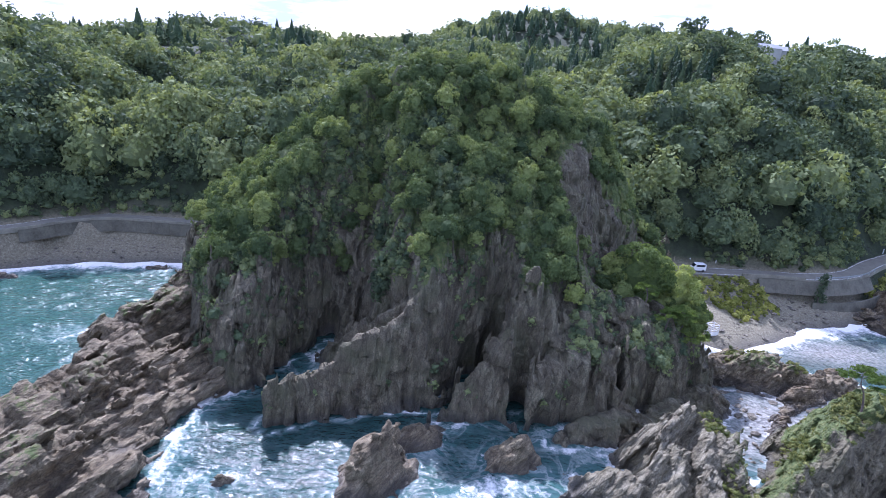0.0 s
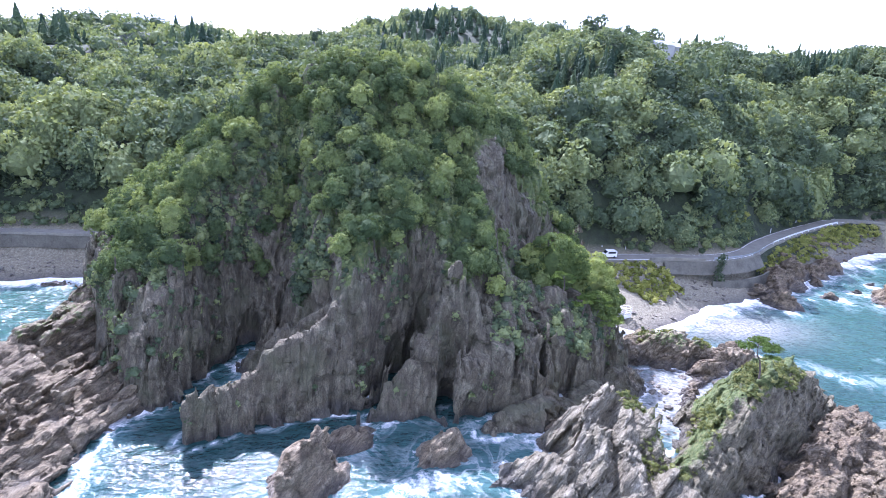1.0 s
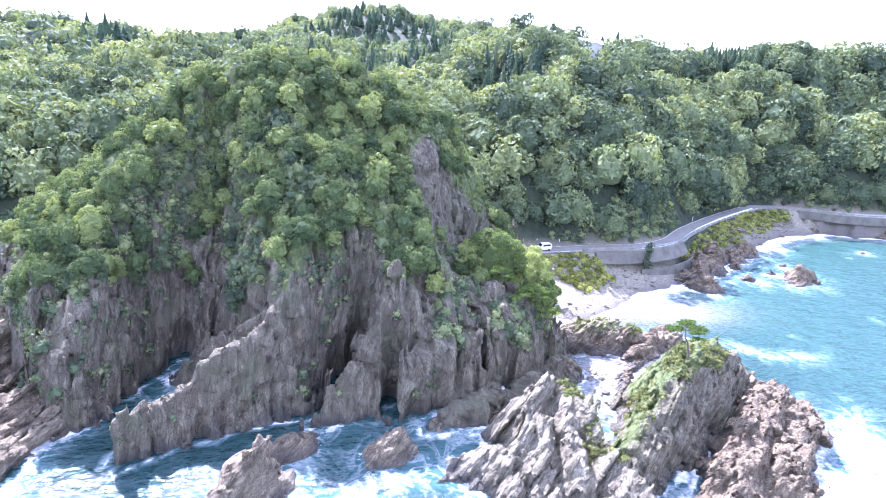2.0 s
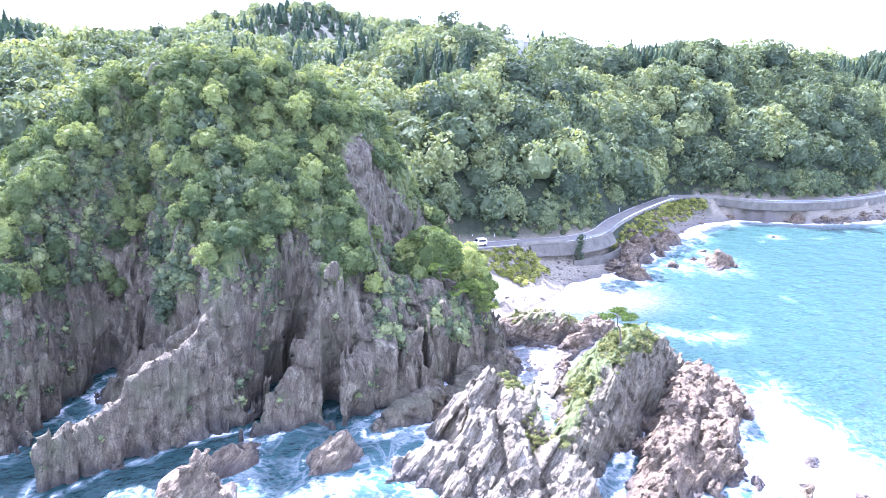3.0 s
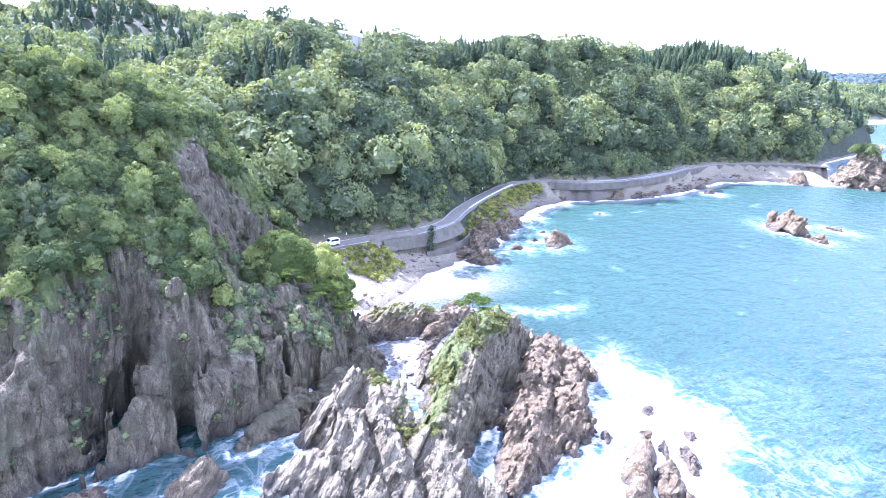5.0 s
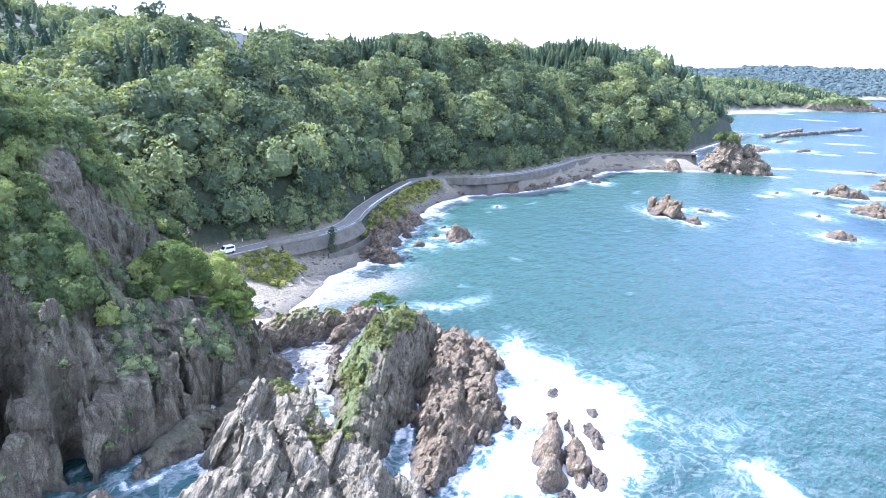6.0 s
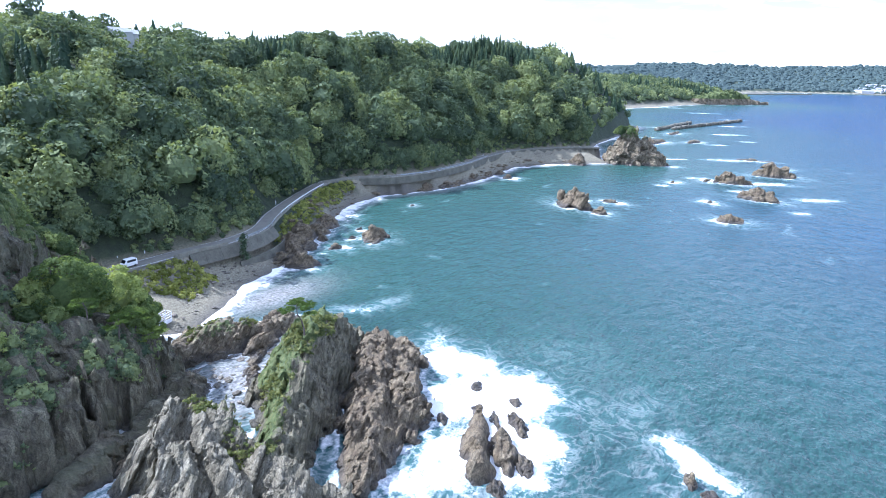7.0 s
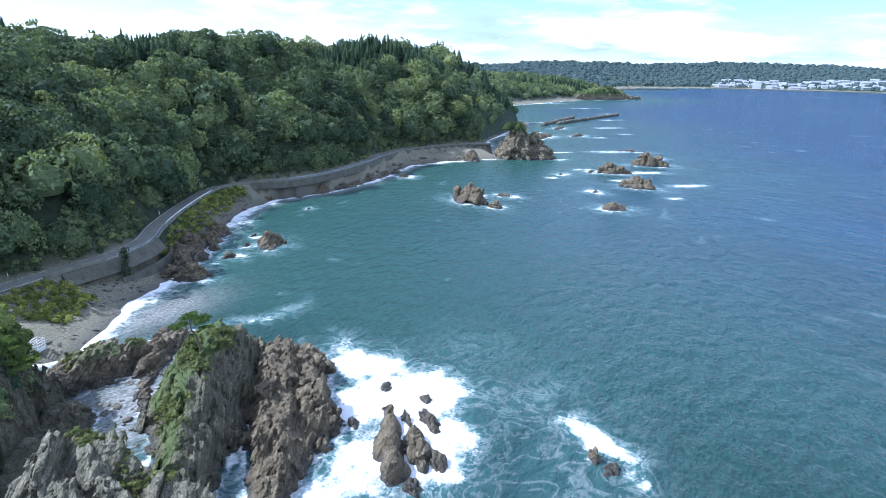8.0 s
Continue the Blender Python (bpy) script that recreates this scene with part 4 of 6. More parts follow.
def dome_crown(seed, width, height, count, size, n=24, low=0.15):
    """A rounded crown: small lobes all over a dome, round one dark heart."""
    rng = np.random.default_rng(seed)
    up = 1 - (1 - low) * (np.arange(n) + 0.5) / n
    ang = np.arange(n) * 2.39996 + rng.uniform(-0.4, 0.4, n)
    flat = np.sqrt(1 - (0.96 * up) ** 2)
    lean = rng.uniform(-0.07, 0.07, 2) * width
    stretch = rng.uniform(0.84, 1.1, n)
    centres = np.stack([np.cos(ang) * flat * stretch * 0.37 * width + lean[0] * up, np.sin(ang) * flat * stretch * 0.37 * width + lean[1] * up, height * (0.12 + 0.68 * up * stretch)], -1)
    radii = rng.uniform(0.11, 0.2, n) * width
    pick = rng.choice(n, count, p=radii ** 2 / (radii ** 2).sum())
    way = rng.normal(size=(count, 3)) + 0.9 * (centres[pick] - [0, 0, 0.3 * height]) / (0.4 * width)
    way /= np.linalg.norm(way, axis=1)[:, None]
    pos = centres[pick] + way * (radii[pick] * rng.uniform(0.7, 1.08, count))[:, None] * [1, 1, 0.8]
    nrm = way + rng.normal(size=(count, 3)) * 0.6 + [0, 0, 0.35]
    nrm /= np.linalg.norm(nrm, axis=1)[:, None]
    side = np.cross(nrm, rng.normal(size=(count, 3)))
    side /= np.linalg.norm(side, axis=1)[:, None]
    fore = np.cross(nrm, side)
    k = (size * rng.uniform(0.55, 1.3, count))[:, None]
    corners = np.stack([pos - side * k * 0.62 - fore * k * 0.5, pos + side * k * 0.62 - fore * k * 0.4, pos + fore * k - nrm * k * 0.4], 1)
    m = 10
    ring = np.arange(m) * 6.283 / m
    rows = []
    for r, z in ((0.6, 0.02), (0.84, 0.25), (0.8, 0.48), (0.56, 0.72), (0.05, 0.88)):
        rr = 0.37 * width * r * rng.uniform(0.86, 1.14, m)
        rows.append(np.stack([np.cos(ring) * rr + lean[0] * z, np.sin(ring) * rr + lean[1] * z, height * (0.1 + 0.68 * z + rng.uniform(-0.04, 0.04, m))], -1))
    core = np.concatenate(rows)
    q = np.arange(m)
    low_t = np.concatenate([np.stack([q + m * n2, (q + 1) % m + m * n2, (q + 1) % m + m * n2 + m], -1) for n2 in range(4)])
    top_t = np.concatenate([np.stack([q + m * n2, (q + 1) % m + m * n2 + m, q + m * n2 + m], -1) for n2 in range(4)])
    return np.concatenate([corners.reshape(-1, 3), core]), np.concatenate([np.arange(count * 3).reshape(-1, 3), low_t + count * 3, top_t + count * 3])


def cedar_crown(seed, width, height, count, size):
    rng = np.random.default_rng(seed)
    t = 0.96 * (1 - np.sqrt(rng.uniform(0, 1, count)))
    ang = rng.uniform(0, 6.283, count)
    rad = (1 - t) ** 0.85 * width / 2 * rng.uniform(0.7, 1.08, count)
    pos = np.stack([np.cos(ang) * rad, np.sin(ang) * rad, height * (0.12 + 0.88 * t)], -1)
    out = np.stack([np.cos(ang), np.sin(ang), np.full(count, -0.5)], -1)
    side = np.stack([-np.sin(ang), np.cos(ang), rng.uniform(-0.3, 0.3, count)], -1)
    s = (size * rng.uniform(0.6, 1.3, count))[:, None]
    corners = np.stack([pos - side * s * 0.6 - out * s * 0.5, pos + side * s * 0.6 - out * s * 0.5, pos + out * s * 1.2], 1)
    ring = np.arange(8) * 6.283 / 8
    core = np.concatenate([np.stack([np.cos(ring) * width * r, np.sin(ring) * width * r, np.full(8, height * z)], -1) for r, z in ((0.40, 0.08), (0.24, 0.5), (0.015, 0.97))])
    k = np.arange(8)
    low = np.concatenate([np.stack([k + 8 * n, (k + 1) % 8 + 8 * n, (k + 1) % 8 + 8 * n + 8], -1) for n in (0, 1)])
    top = np.concatenate([np.stack([k + 8 * n, (k + 1) % 8 + 8 * n + 8, k + 8 * n + 8], -1) for n in (0, 1)])
    return np.concatenate([corners.reshape(-1, 3), core]), np.concatenate([np.arange(count * 3).reshape(-1, 3), low + count * 3, top + count * 3])


def trunk_bm(height, radius, limbs, seed):
    """A tapered trunk with limbs."""
    rng = random.Random(seed)
    bm = bmesh.new()

    def tube(points, radii, sides=6):
        rings = []
        for p, r in zip(points, radii):
            rings.append([bm.verts.new((p[0] + r * math.cos(6.283 * k / sides), p[1] + r * math.sin(6.283 * k / sides), p[2])) for k in range(sides)])
        for a, b in zip(rings, rings[1:]):
            for k in range(sides):
                bm.faces.new((a[k], a[(k + 1) % sides], b[(k + 1) % sides], b[k]))

    bend = [(rng.uniform(-0.1, 0.1) * height * f, rng.uniform(-0.1, 0.1) * height * f, height * f) for f in (0, 0.25, 0.5, 0.75, 1)]
    bend[0] = (0, 0, -0.8)
    tube(bend, [radius, radius * 0.8, radius * 0.6, radius * 0.4, radius * 0.12])
    for k in range(limbs):
        s = bend[1 + k % 3]
        a = rng.uniform(0, 6.283)
        L = height * rng.uniform(0.25, 0.45)
        tube([s, (s[0] + 0.5 * L * math.cos(a), s[1] + 0.5 * L * math.sin(a), s[2] + 0.35 * L), (s[0] + L * math.cos(a), s[1] + L * math.sin(a), s[2] + 0.55 * L)],
             [radius * 0.4, radius * 0.25, radius * 0.08], 5)
    return bm


def part(name, bm, mat, parent, label=""):
    """One mesh object under a thing or a part."""
    me = bpy.data.meshes.new(name)
    bm.to_mesh(me)
    bm.free()
    me.materials.append(mat)
    ob = new(name, me)
    ob.parent = parent
    if label:
        ob["label"] = label
    return ob


def make_tree(seed, width, height, count, size, mat, label, name="tree", category="tree", group=""):
    base = new(name)
    part("trunk", trunk_bm(height * 0.75, 0.05 * height * 0.5, 5, seed), M_BARK, base)
    v, q = dome_crown(seed, width, height, count, size, 20, -0.1)
    crown = new("crown", mesh_from("crown", v, q, mat, smooth=False))
    crown.parent = base
    return tagged(base, label, category, group)


def scatter(rng, box, spacing):
    x0, x1, y0, y1 = box
    gx, gy = np.meshgrid(np.arange(x0, x1, spacing), np.arange(y0, y1, spacing * 0.87))
    gx = gx + (np.arange(gx.shape[0])[:, None] % 2) * spacing / 2
    p = np.stack([gx.ravel(), gy.ravel()], -1)
    return p + rng.uniform(-0.38, 0.38, p.shape) * spacing


def forest(name, label, places, ground_z, scales, protos, mat, seed):
    """Far woods: many crowns joined into one piece of stuff."""
    rng = np.random.default_rng(seed)
    vs, fs, tints, base = [], [], [], 0
    kind = rng.integers(0, len(protos), len(places))
    for k, (v, q) in enumerate(protos):
        sel = np.where(kind == k)[0]
        if not len(sel):
            continue
        a = rng.uniform(0, 6.283, len(sel))
        c, s = np.cos(a)[:, None], np.sin(a)[:, None]
        sc = scales[sel][:, None]
        vx = (v[None, :, 0] * c - v[None, :, 1] * s) * sc + places[sel, 0][:, None]
        vy = (v[None, :, 0] * s + v[None, :, 1] * c) * sc + places[sel, 1][:, None]
        vz = v[None, :, 2] * sc * rng.uniform(0.85, 1.2, len(sel))[:, None] + ground_z[sel][:, None]
        vs.append(np.stack([vx, vy, vz], -1).reshape(-1, 3))
        fs.append((q[None] + (np.arange(len(sel)) * len(v))[:, None, None] + base).reshape(-1, 3))
        tints.append(np.repeat(rng.uniform(0, 1, len(sel)), len(v)))
        base += len(sel) * len(v)
    ob = new(name, mesh_from(name, np.concatenate(vs), np.concatenate(fs), mat, {"tint": np.concatenate(tints)}, smooth=False))
    return tagged(ob, label, "forest", kind="stuff")


def open_to_bay(x, y, z):
    """True on the slopes that face the bay, false behind the hills."""
    clear = np.ones(len(x), bool)
    for f in np.linspace(0.3, 0.97, 26):
        clear &= land_height(x * f, y * f)[0] < 50 + (z + 18 - 50) * f
    return clear


rng = np.random.default_rng(7)
# near woods on the slopes above the road
near = scatter(rng, (-240, 420, 90, 330), 5.9)
nh, noff, _ = land_height(near[:, 0], near[:, 1])
gap = (np.abs(0.9 * near[:, 0] - 0.436 * near[:, 1] - 2.0) < 9) & (np.hypot(near[:, 0], near[:, 1]) > 225) & (np.hypot(near[:, 0], near[:, 1]) < 330)
ok = (noff > 5) & (noff < 150) & ~gap & ~((near[:, 0] > -50) & (near[:, 0] < 40) & (near[:, 1] < 150))
near, nh, noff = near[ok], nh[ok], noff[ok]
ok = open_to_bay(near[:, 0], near[:, 1], nh) & (near[:, 0] > -0.9 * near[:, 1])
near, nh, noff = near[ok], nh[ok], noff[ok]
# stands of cedar: x, y, reach
CEDARS = [(37, 328, 75), (44, 255, 26), (170, 449, 80), (173, 327, 26), (322, 240, 34), (368, 226, 30), (70, 190, 16), (182, 236, 17), (70, 560, 60),
          (420, 250, 40), (250, 300, 40)]


def cedar_stand(x, y):
    near_to = np.full(x.shape, -1.0)
    for cx, cy, reach in CEDARS:
        near_to = np.maximum(near_to, 1 - np.hypot(x - cx, y - cy) / reach)
    return near_to + 0.35 * fbm(x / 25, y / 25, 0, 2, 131) > 0.12


is_cedar = cedar_stand(near[:, 0], near[:, 1])
far = scatter(rng, (-700, 1600, 160, 1100), 12.8)
fh, foff, fshore = land_height(far[:, 0], far[:, 1])
ok = (((foff >= 150) & (far[:, 0] < 420)) | ((far[:, 0] >= 420) & (foff > 5))) & (fh > 6) & (np.hypot(far[:, 0] - 141, far[:, 1] - 286) > 14)
far, fh = far[ok], fh[ok]
ok = open_to_bay(far[:, 0], far[:, 1], fh) & (far[:, 0] > -0.9 * far[:, 1])
far, fh = far[ok], fh[ok]
far_cedar = cedar_stand(far[:, 0], far[:, 1]) | (fbm(far[:, 0] / 90, far[:, 1] / 90, 0, 2, 131) > 0.6)
broad = [dome_crown(200 + k, 10.4, 8.8, 760, 0.56, 24 + k, -0.05) for k in range(7)]
cedar = [cedar_crown(220 + k, 5.4, 12.0, 200, 0.55) for k in range(3)]
broad_far = [dome_crown(240 + k, 14.5, 12.0, 84, 1.45, 14) for k in range(4)]
cedar_far = [cedar_crown(260 + k, 8.5, 14.0, 80, 1.1) for k in range(3)]
sc = 0.6 + 1.0 * rng.uniform(0, 1, len(near)) ** 1.6
forest("hillside_woods", "dense green broadleaf woods on the slopes above the road", near[~is_cedar], nh[~is_cedar] - 1.6, sc[~is_cedar], broad, M_LEAF, 1)
stand = np.repeat(near[is_cedar], 2, 0) + rng.uniform(-2.4, 2.4, (2 * is_cedar.sum(), 2))
forest("cedar_woods", "dark green conical cedars among the broadleaf woods", stand, land_height(stand[:, 0], stand[:, 1])[0] - 1.0, rng.uniform(0.6, 1.0, len(stand)), cedar, M_NEEDLE, 2)
sc = rng.uniform(0.75, 1.2, len(far))
forest("distant_woods", "green broadleaf woods covering the farther hills", far[~far_cedar], fh[~far_cedar] - 2, sc[~far_cedar], broad_far, M_LEAF, 3)
forest("distant_cedar_woods", "dark green cedar woods on the farther hills", far[far_cedar], fh[far_cedar] - 2, sc[far_cedar], cedar_far, M_NEEDLE, 4)

# still farther woods on the low hills across the bay
farther = scatter(rng, (1580, 4850, -1700, 1600), 24)
zh, zoff, _ = land_height(farther[:, 0], farther[:, 1])
ok = (zoff > 30) & (zh > 5)
farther, zh = farther[ok], zh[ok]
ok = open_to_bay(farther[:, 0], farther[:, 1], zh)
farther, zh = farther[ok], zh[ok]


def low_crown(seed, width, height):
    """A rough low dome, for woods too far off to show more."""
    gen = np.random.default_rng(seed)
    m = 7
    ring = np.arange(m) * 6.283 / m
    v = np.concatenate([np.stack([np.cos(ring) * width * r * gen.uniform(0.75, 1.2, m), np.sin(ring) * width * r * gen.uniform(0.75, 1.2, m), height * (z + gen.uniform(-0.1, 0.1, m))], -1) for r, z in ((0.55, 0.0), (0.5, 0.45), (0.3, 0.8), (0.05, 0.95))])
    q = np.arange(m)
    return v, np.concatenate([np.stack(t, -1) for n in range(3) for t in ((q + m * n, (q + 1) % m + m * n, (q + 1) % m + m * n + m), (q + m * n, (q + 1) % m + m * n + m, q + m * n + m))])


forest("bay_woods", "dark woods, tinted with blue haze, on the low hills across the bay", farther, zh - 4, rng.uniform(0.7, 1.25, len(farther)), [low_crown(280 + k, 27.0, 12.0) for k in range(5)], M_FAR, 5)

# headland: canopy of trees, the nearer ones each a thing
TREE_LABELS = ("bushy broadleaf tree with sunlit green crown on the headland", "rounded broadleaf tree clinging to the headland slope")
kinds = [make_tree(300 + k, 4.8, 4.4, 1900, 0.19, M_LEAF_SUN, TREE_LABELS[k % 2], group="headland trees") for k in range(6)]


def slope_of(x, y, func, e=0.8):
    h0 = func(x, y)
    return h0, np.hypot(func(x + e, y) - h0, func(x, y + e) - h0) / e


spots = scatter(rng, (-52, 50, 78, 132), 2.6)
sh, grad = slope_of(spots[:, 0], spots[:, 1], head_height)
patch = fbm(spots[:, 0] / 9, spots[:, 1] / 9, 0, 2, 141)
ok = (sh > np.where(spots[:, 0] > 26, 11, np.where(spots[:, 0] < -14, 15, 18.5)) + 6 * patch) & (grad < 3.3) & ~((spots[:, 0] > 18) & (spots[:, 0] < 37) & (spots[:, 1] < 110) & (spots[:, 1] > 97 - 0.2 * (spots[:, 0] - 18)) & (patch > -0.5))
spots, sh = spots[ok], sh[ok]
order = np.argsort(spots[:, 1])
spots, sh = spots[order], sh[order]
for n, ((x, y), z) in enumerate(zip(spots[:290], sh[:290])):
    k = 0.42 + 0.75 * rng.uniform(0, 1) ** 1.5
    m = pose(x, y, z - 0.6, rng.uniform(-10, 10), rng.uniform(-10, 10), rng.uniform(0, 360)) @ Matrix.Diagonal((k, k, k * rng.uniform(0.85, 1.15), 1))
    if n < 6:
        kinds[n].matrix_basis = pose(x, y, z - 0.6, 0, 0, 70 * n)
    else:
        copy_thing(kinds[n % 6], m)
crest_protos = [dome_crown(320 + k, 4.8, 4.4, 1000, 0.23, 20) for k in range(4)]
forest("crest_woods", "green broadleaf canopy over the top of the headland", spots[290:], sh[290:] - 0.6, rng.uniform(0.45, 1.15, len(spots) - 290), crest_protos, M_LEAF_SUN, 6)

def on_face(x, z):
    """Where the headland's seaward face stands at places x along it and heights z."""
    depth = np.arange(66, 124, 0.5)
    tall = head_height(*np.meshgrid(x, depth)) >= z
    return depth[np.argmax(tall, 0)], tall.any(0)


# bushes that hang on the steep faces: x, height, reach along, reach up, density
HANG = [(-38, 12, 6, 5, 0.75), (-33, 17, 7, 4, 0.95), (-24, 21, 6, 8, 0.9), (-19, 29, 5, 9, 1.0), (-9, 22, 4, 9, 0.95), (-6, 33, 9, 7, 1.0), (4, 31, 9, 5.5, 1.0), (12, 30, 5, 6, 0.9), (16, 24, 3, 4, 0.8), (20, 20, 2.5, 3, 0.7),
        (22.5, 12, 3.2, 4.5, 1.0), (35, 10.5, 7, 3.2, 1.0), (43, 8, 3, 3, 0.9), (27, 15, 4, 2.5, 0.9), (5, 19, 4, 3, 0.4), (-40, 9, 5, 3, 0.45), (-29, 9, 4, 4, 0.3), (29, 37, 6, 2.5, 0.8)]
fx, fz = np.meshgrid(np.arange(-46, 46, 1.25), np.arange(5, 42, 1.05))
fx, fz = (fx + rng.uniform(-0.6, 0.6, fx.shape)).ravel(), (fz + rng.uniform(-0.5, 0.5, fz.shape)).ravel()
dense = np.zeros(len(fx))
for hx, hz, rx, rz, power in HANG:
    dense = np.maximum(dense, power * np.exp(-(((fx - hx) / rx) ** 2 + ((fz - hz) / rz) ** 2) ** 2))
ok = dense + 0.42 * fbm(fx / 3.5, fz / 3.5, 0, 3, 145) > 0.5
fx, fz = fx[ok], fz[ok]
fy, ok = on_face(fx, fz)
walls = np.stack([fx, fy - 0.1, fz - 0.7], -1)[ok]
hang_protos = [dome_crown(330 + k, 2.6, 2.2, 330, 0.2, 12, -0.4) for k in range(5)]
ob = forest("hanging_bushes", "dense green bushes clinging to the steep headland face", walls[:, :2], walls[:, 2], rng.uniform(0.5, 1.15, len(walls)), hang_protos, M_LEAF, 17)
ob["category"] = "shrubs"

# creepers and tufts scattered over the bare rock
cx = rng.uniform(-46, 46, 2600)
cz = rng.uniform(3, 26, 2600)
ok = fbm(cx / 4, cz / 5, 0, 3, 151) + 0.25 * (cx < -16) + 0.2 * (cz > 14) > 0.34
cx, cz = cx[ok], cz[ok]
cy, ok = on_face(cx, cz)
low_protos = [dome_crown(340 + k, 1.3, 1.0, 70, 0.16, 8, -0.4) for k in range(4)]
ob = forest("cliff_shrubs", "low green shrubs and creepers hanging on the cliff face", np.stack([cx, cy + 0.35], -1)[ok], cz[ok] - 0.5, rng.uniform(0.4, 1.1, ok.sum()), low_protos, M_LEAF, 7)
ob["category"] = "shrubs"

# grass and bushes on the islet, on the mound and beside the road
grass_protos = [dome_crown(360 + k, 0.9, 0.55, 80, 0.1, 8, -0.2) for k in range(4)]


def scrub(name, label, box, spacing, func, keep, protos, mat, seed, low=0.4, high=1.0):
    p = scatter(rng, box, spacing)
    z, g = slope_of(p[:, 0], p[:, 1], func)
    sel = keep(p[:, 0], p[:, 1], z, g)
    o = forest(name, label, p[sel], z[sel] - 0.25, rng.uniform(low, high, sel.sum()), protos, mat, seed)
    o["category"] = "scrub"
    return o


def islet_green(x, y, z, g):
    n = fbm(x / 2.2, y / 2.2, 0, 3, 161)
    inland = (z > 2.2) & (x > 38) & (n > 0.2) & (y > 0.78 * x + 22.5)
    crest = (z > 8.8) & (x > 51) & (n > -0.05)
    flank = (z > 3.6) & (x > 34) & (x <= 44) & (n > 0.15) & (y > 52) & (y > 0.78 * x + 22.5)
    return inland | crest | flank


scrub("islet_grass", "tufts of yellow green grass and low shrubs on the islet crest", (28, 74, 44, 80), 0.55, islet_ab, islet_green, grass_protos, M_GRASS, 8, 0.4, 1.3)
scrub("mound_grass", "dry grass tufts on the rock mound", (46, 68, 86, 100), 0.6, gully_rocks, lambda x, y, z, g: (z > 3.2) & (fbm(x / 3, y / 3, 0, 2, 163) > 0.0), grass_protos, M_GRASS, 9, 0.5, 1.0)


def land_only(x, y):
    return land_height(x, y)[0]


def verge(x, y, z, g):
    off, shore = road_offset(x, y)
    strip = (x > 100) & (x < 166) & (off < -3.6) & (off > -10.5 + 3 * fbm(x / 6, y / 6, 0, 2, 165)) & (shore > 2)
    bank = (x > 46) & (x < 82) & (off < -3.6 - np.clip(x - 68, 0, 9)) & (off > -15 + 4 * fbm(x / 8, y / 8, 0, 2, 166)) & (shore > 6)
    left = (x < -96) & (x > -140) & (off < -4) & (off > -12) & (shore > 7) & (fbm(x / 5, y / 5, 0, 2, 167) > 0)
    inner = (x > 96) & (x < 150) & (off > 3.2) & (off < 8.5) & (fbm(x / 7, y / 7, 0, 2, 168) > -0.1)
    return strip | bank | left | inner


verge_protos = [dome_crown(380 + k, 2.4, 1.5, 130, 0.24, 9, -0.1) for k in range(4)]
scrub("roadside_bushes", "yellow green bushes and tall grass beside the coast road", (-140, 330, 90, 190), 1.3, land_only, verge, verge_protos, M_VERGE, 10, 0.4, 1.0)



def slope_foot(x, y, z, g):
    off, _ = road_offset(x, y)
    return (off > 2.7) & (off < np.where(x > 325, 34, 9.5)) & ((x > 48) | (x < -50)) & (fbm(x / 6, y / 6, 0, 2, 169) > -0.45)


foot_protos = [dome_crown(390 + k, 3.4, 2.6, 160, 0.32, 10, -0.1) for k in range(4)]
scrub("slope_bushes", "dark green bushes along the foot of the wooded slope", (-140, 425, 90, 215), 2.0, land_only, slope_foot, foot_protos, M_LEAF, 11, 0.5, 1.1)

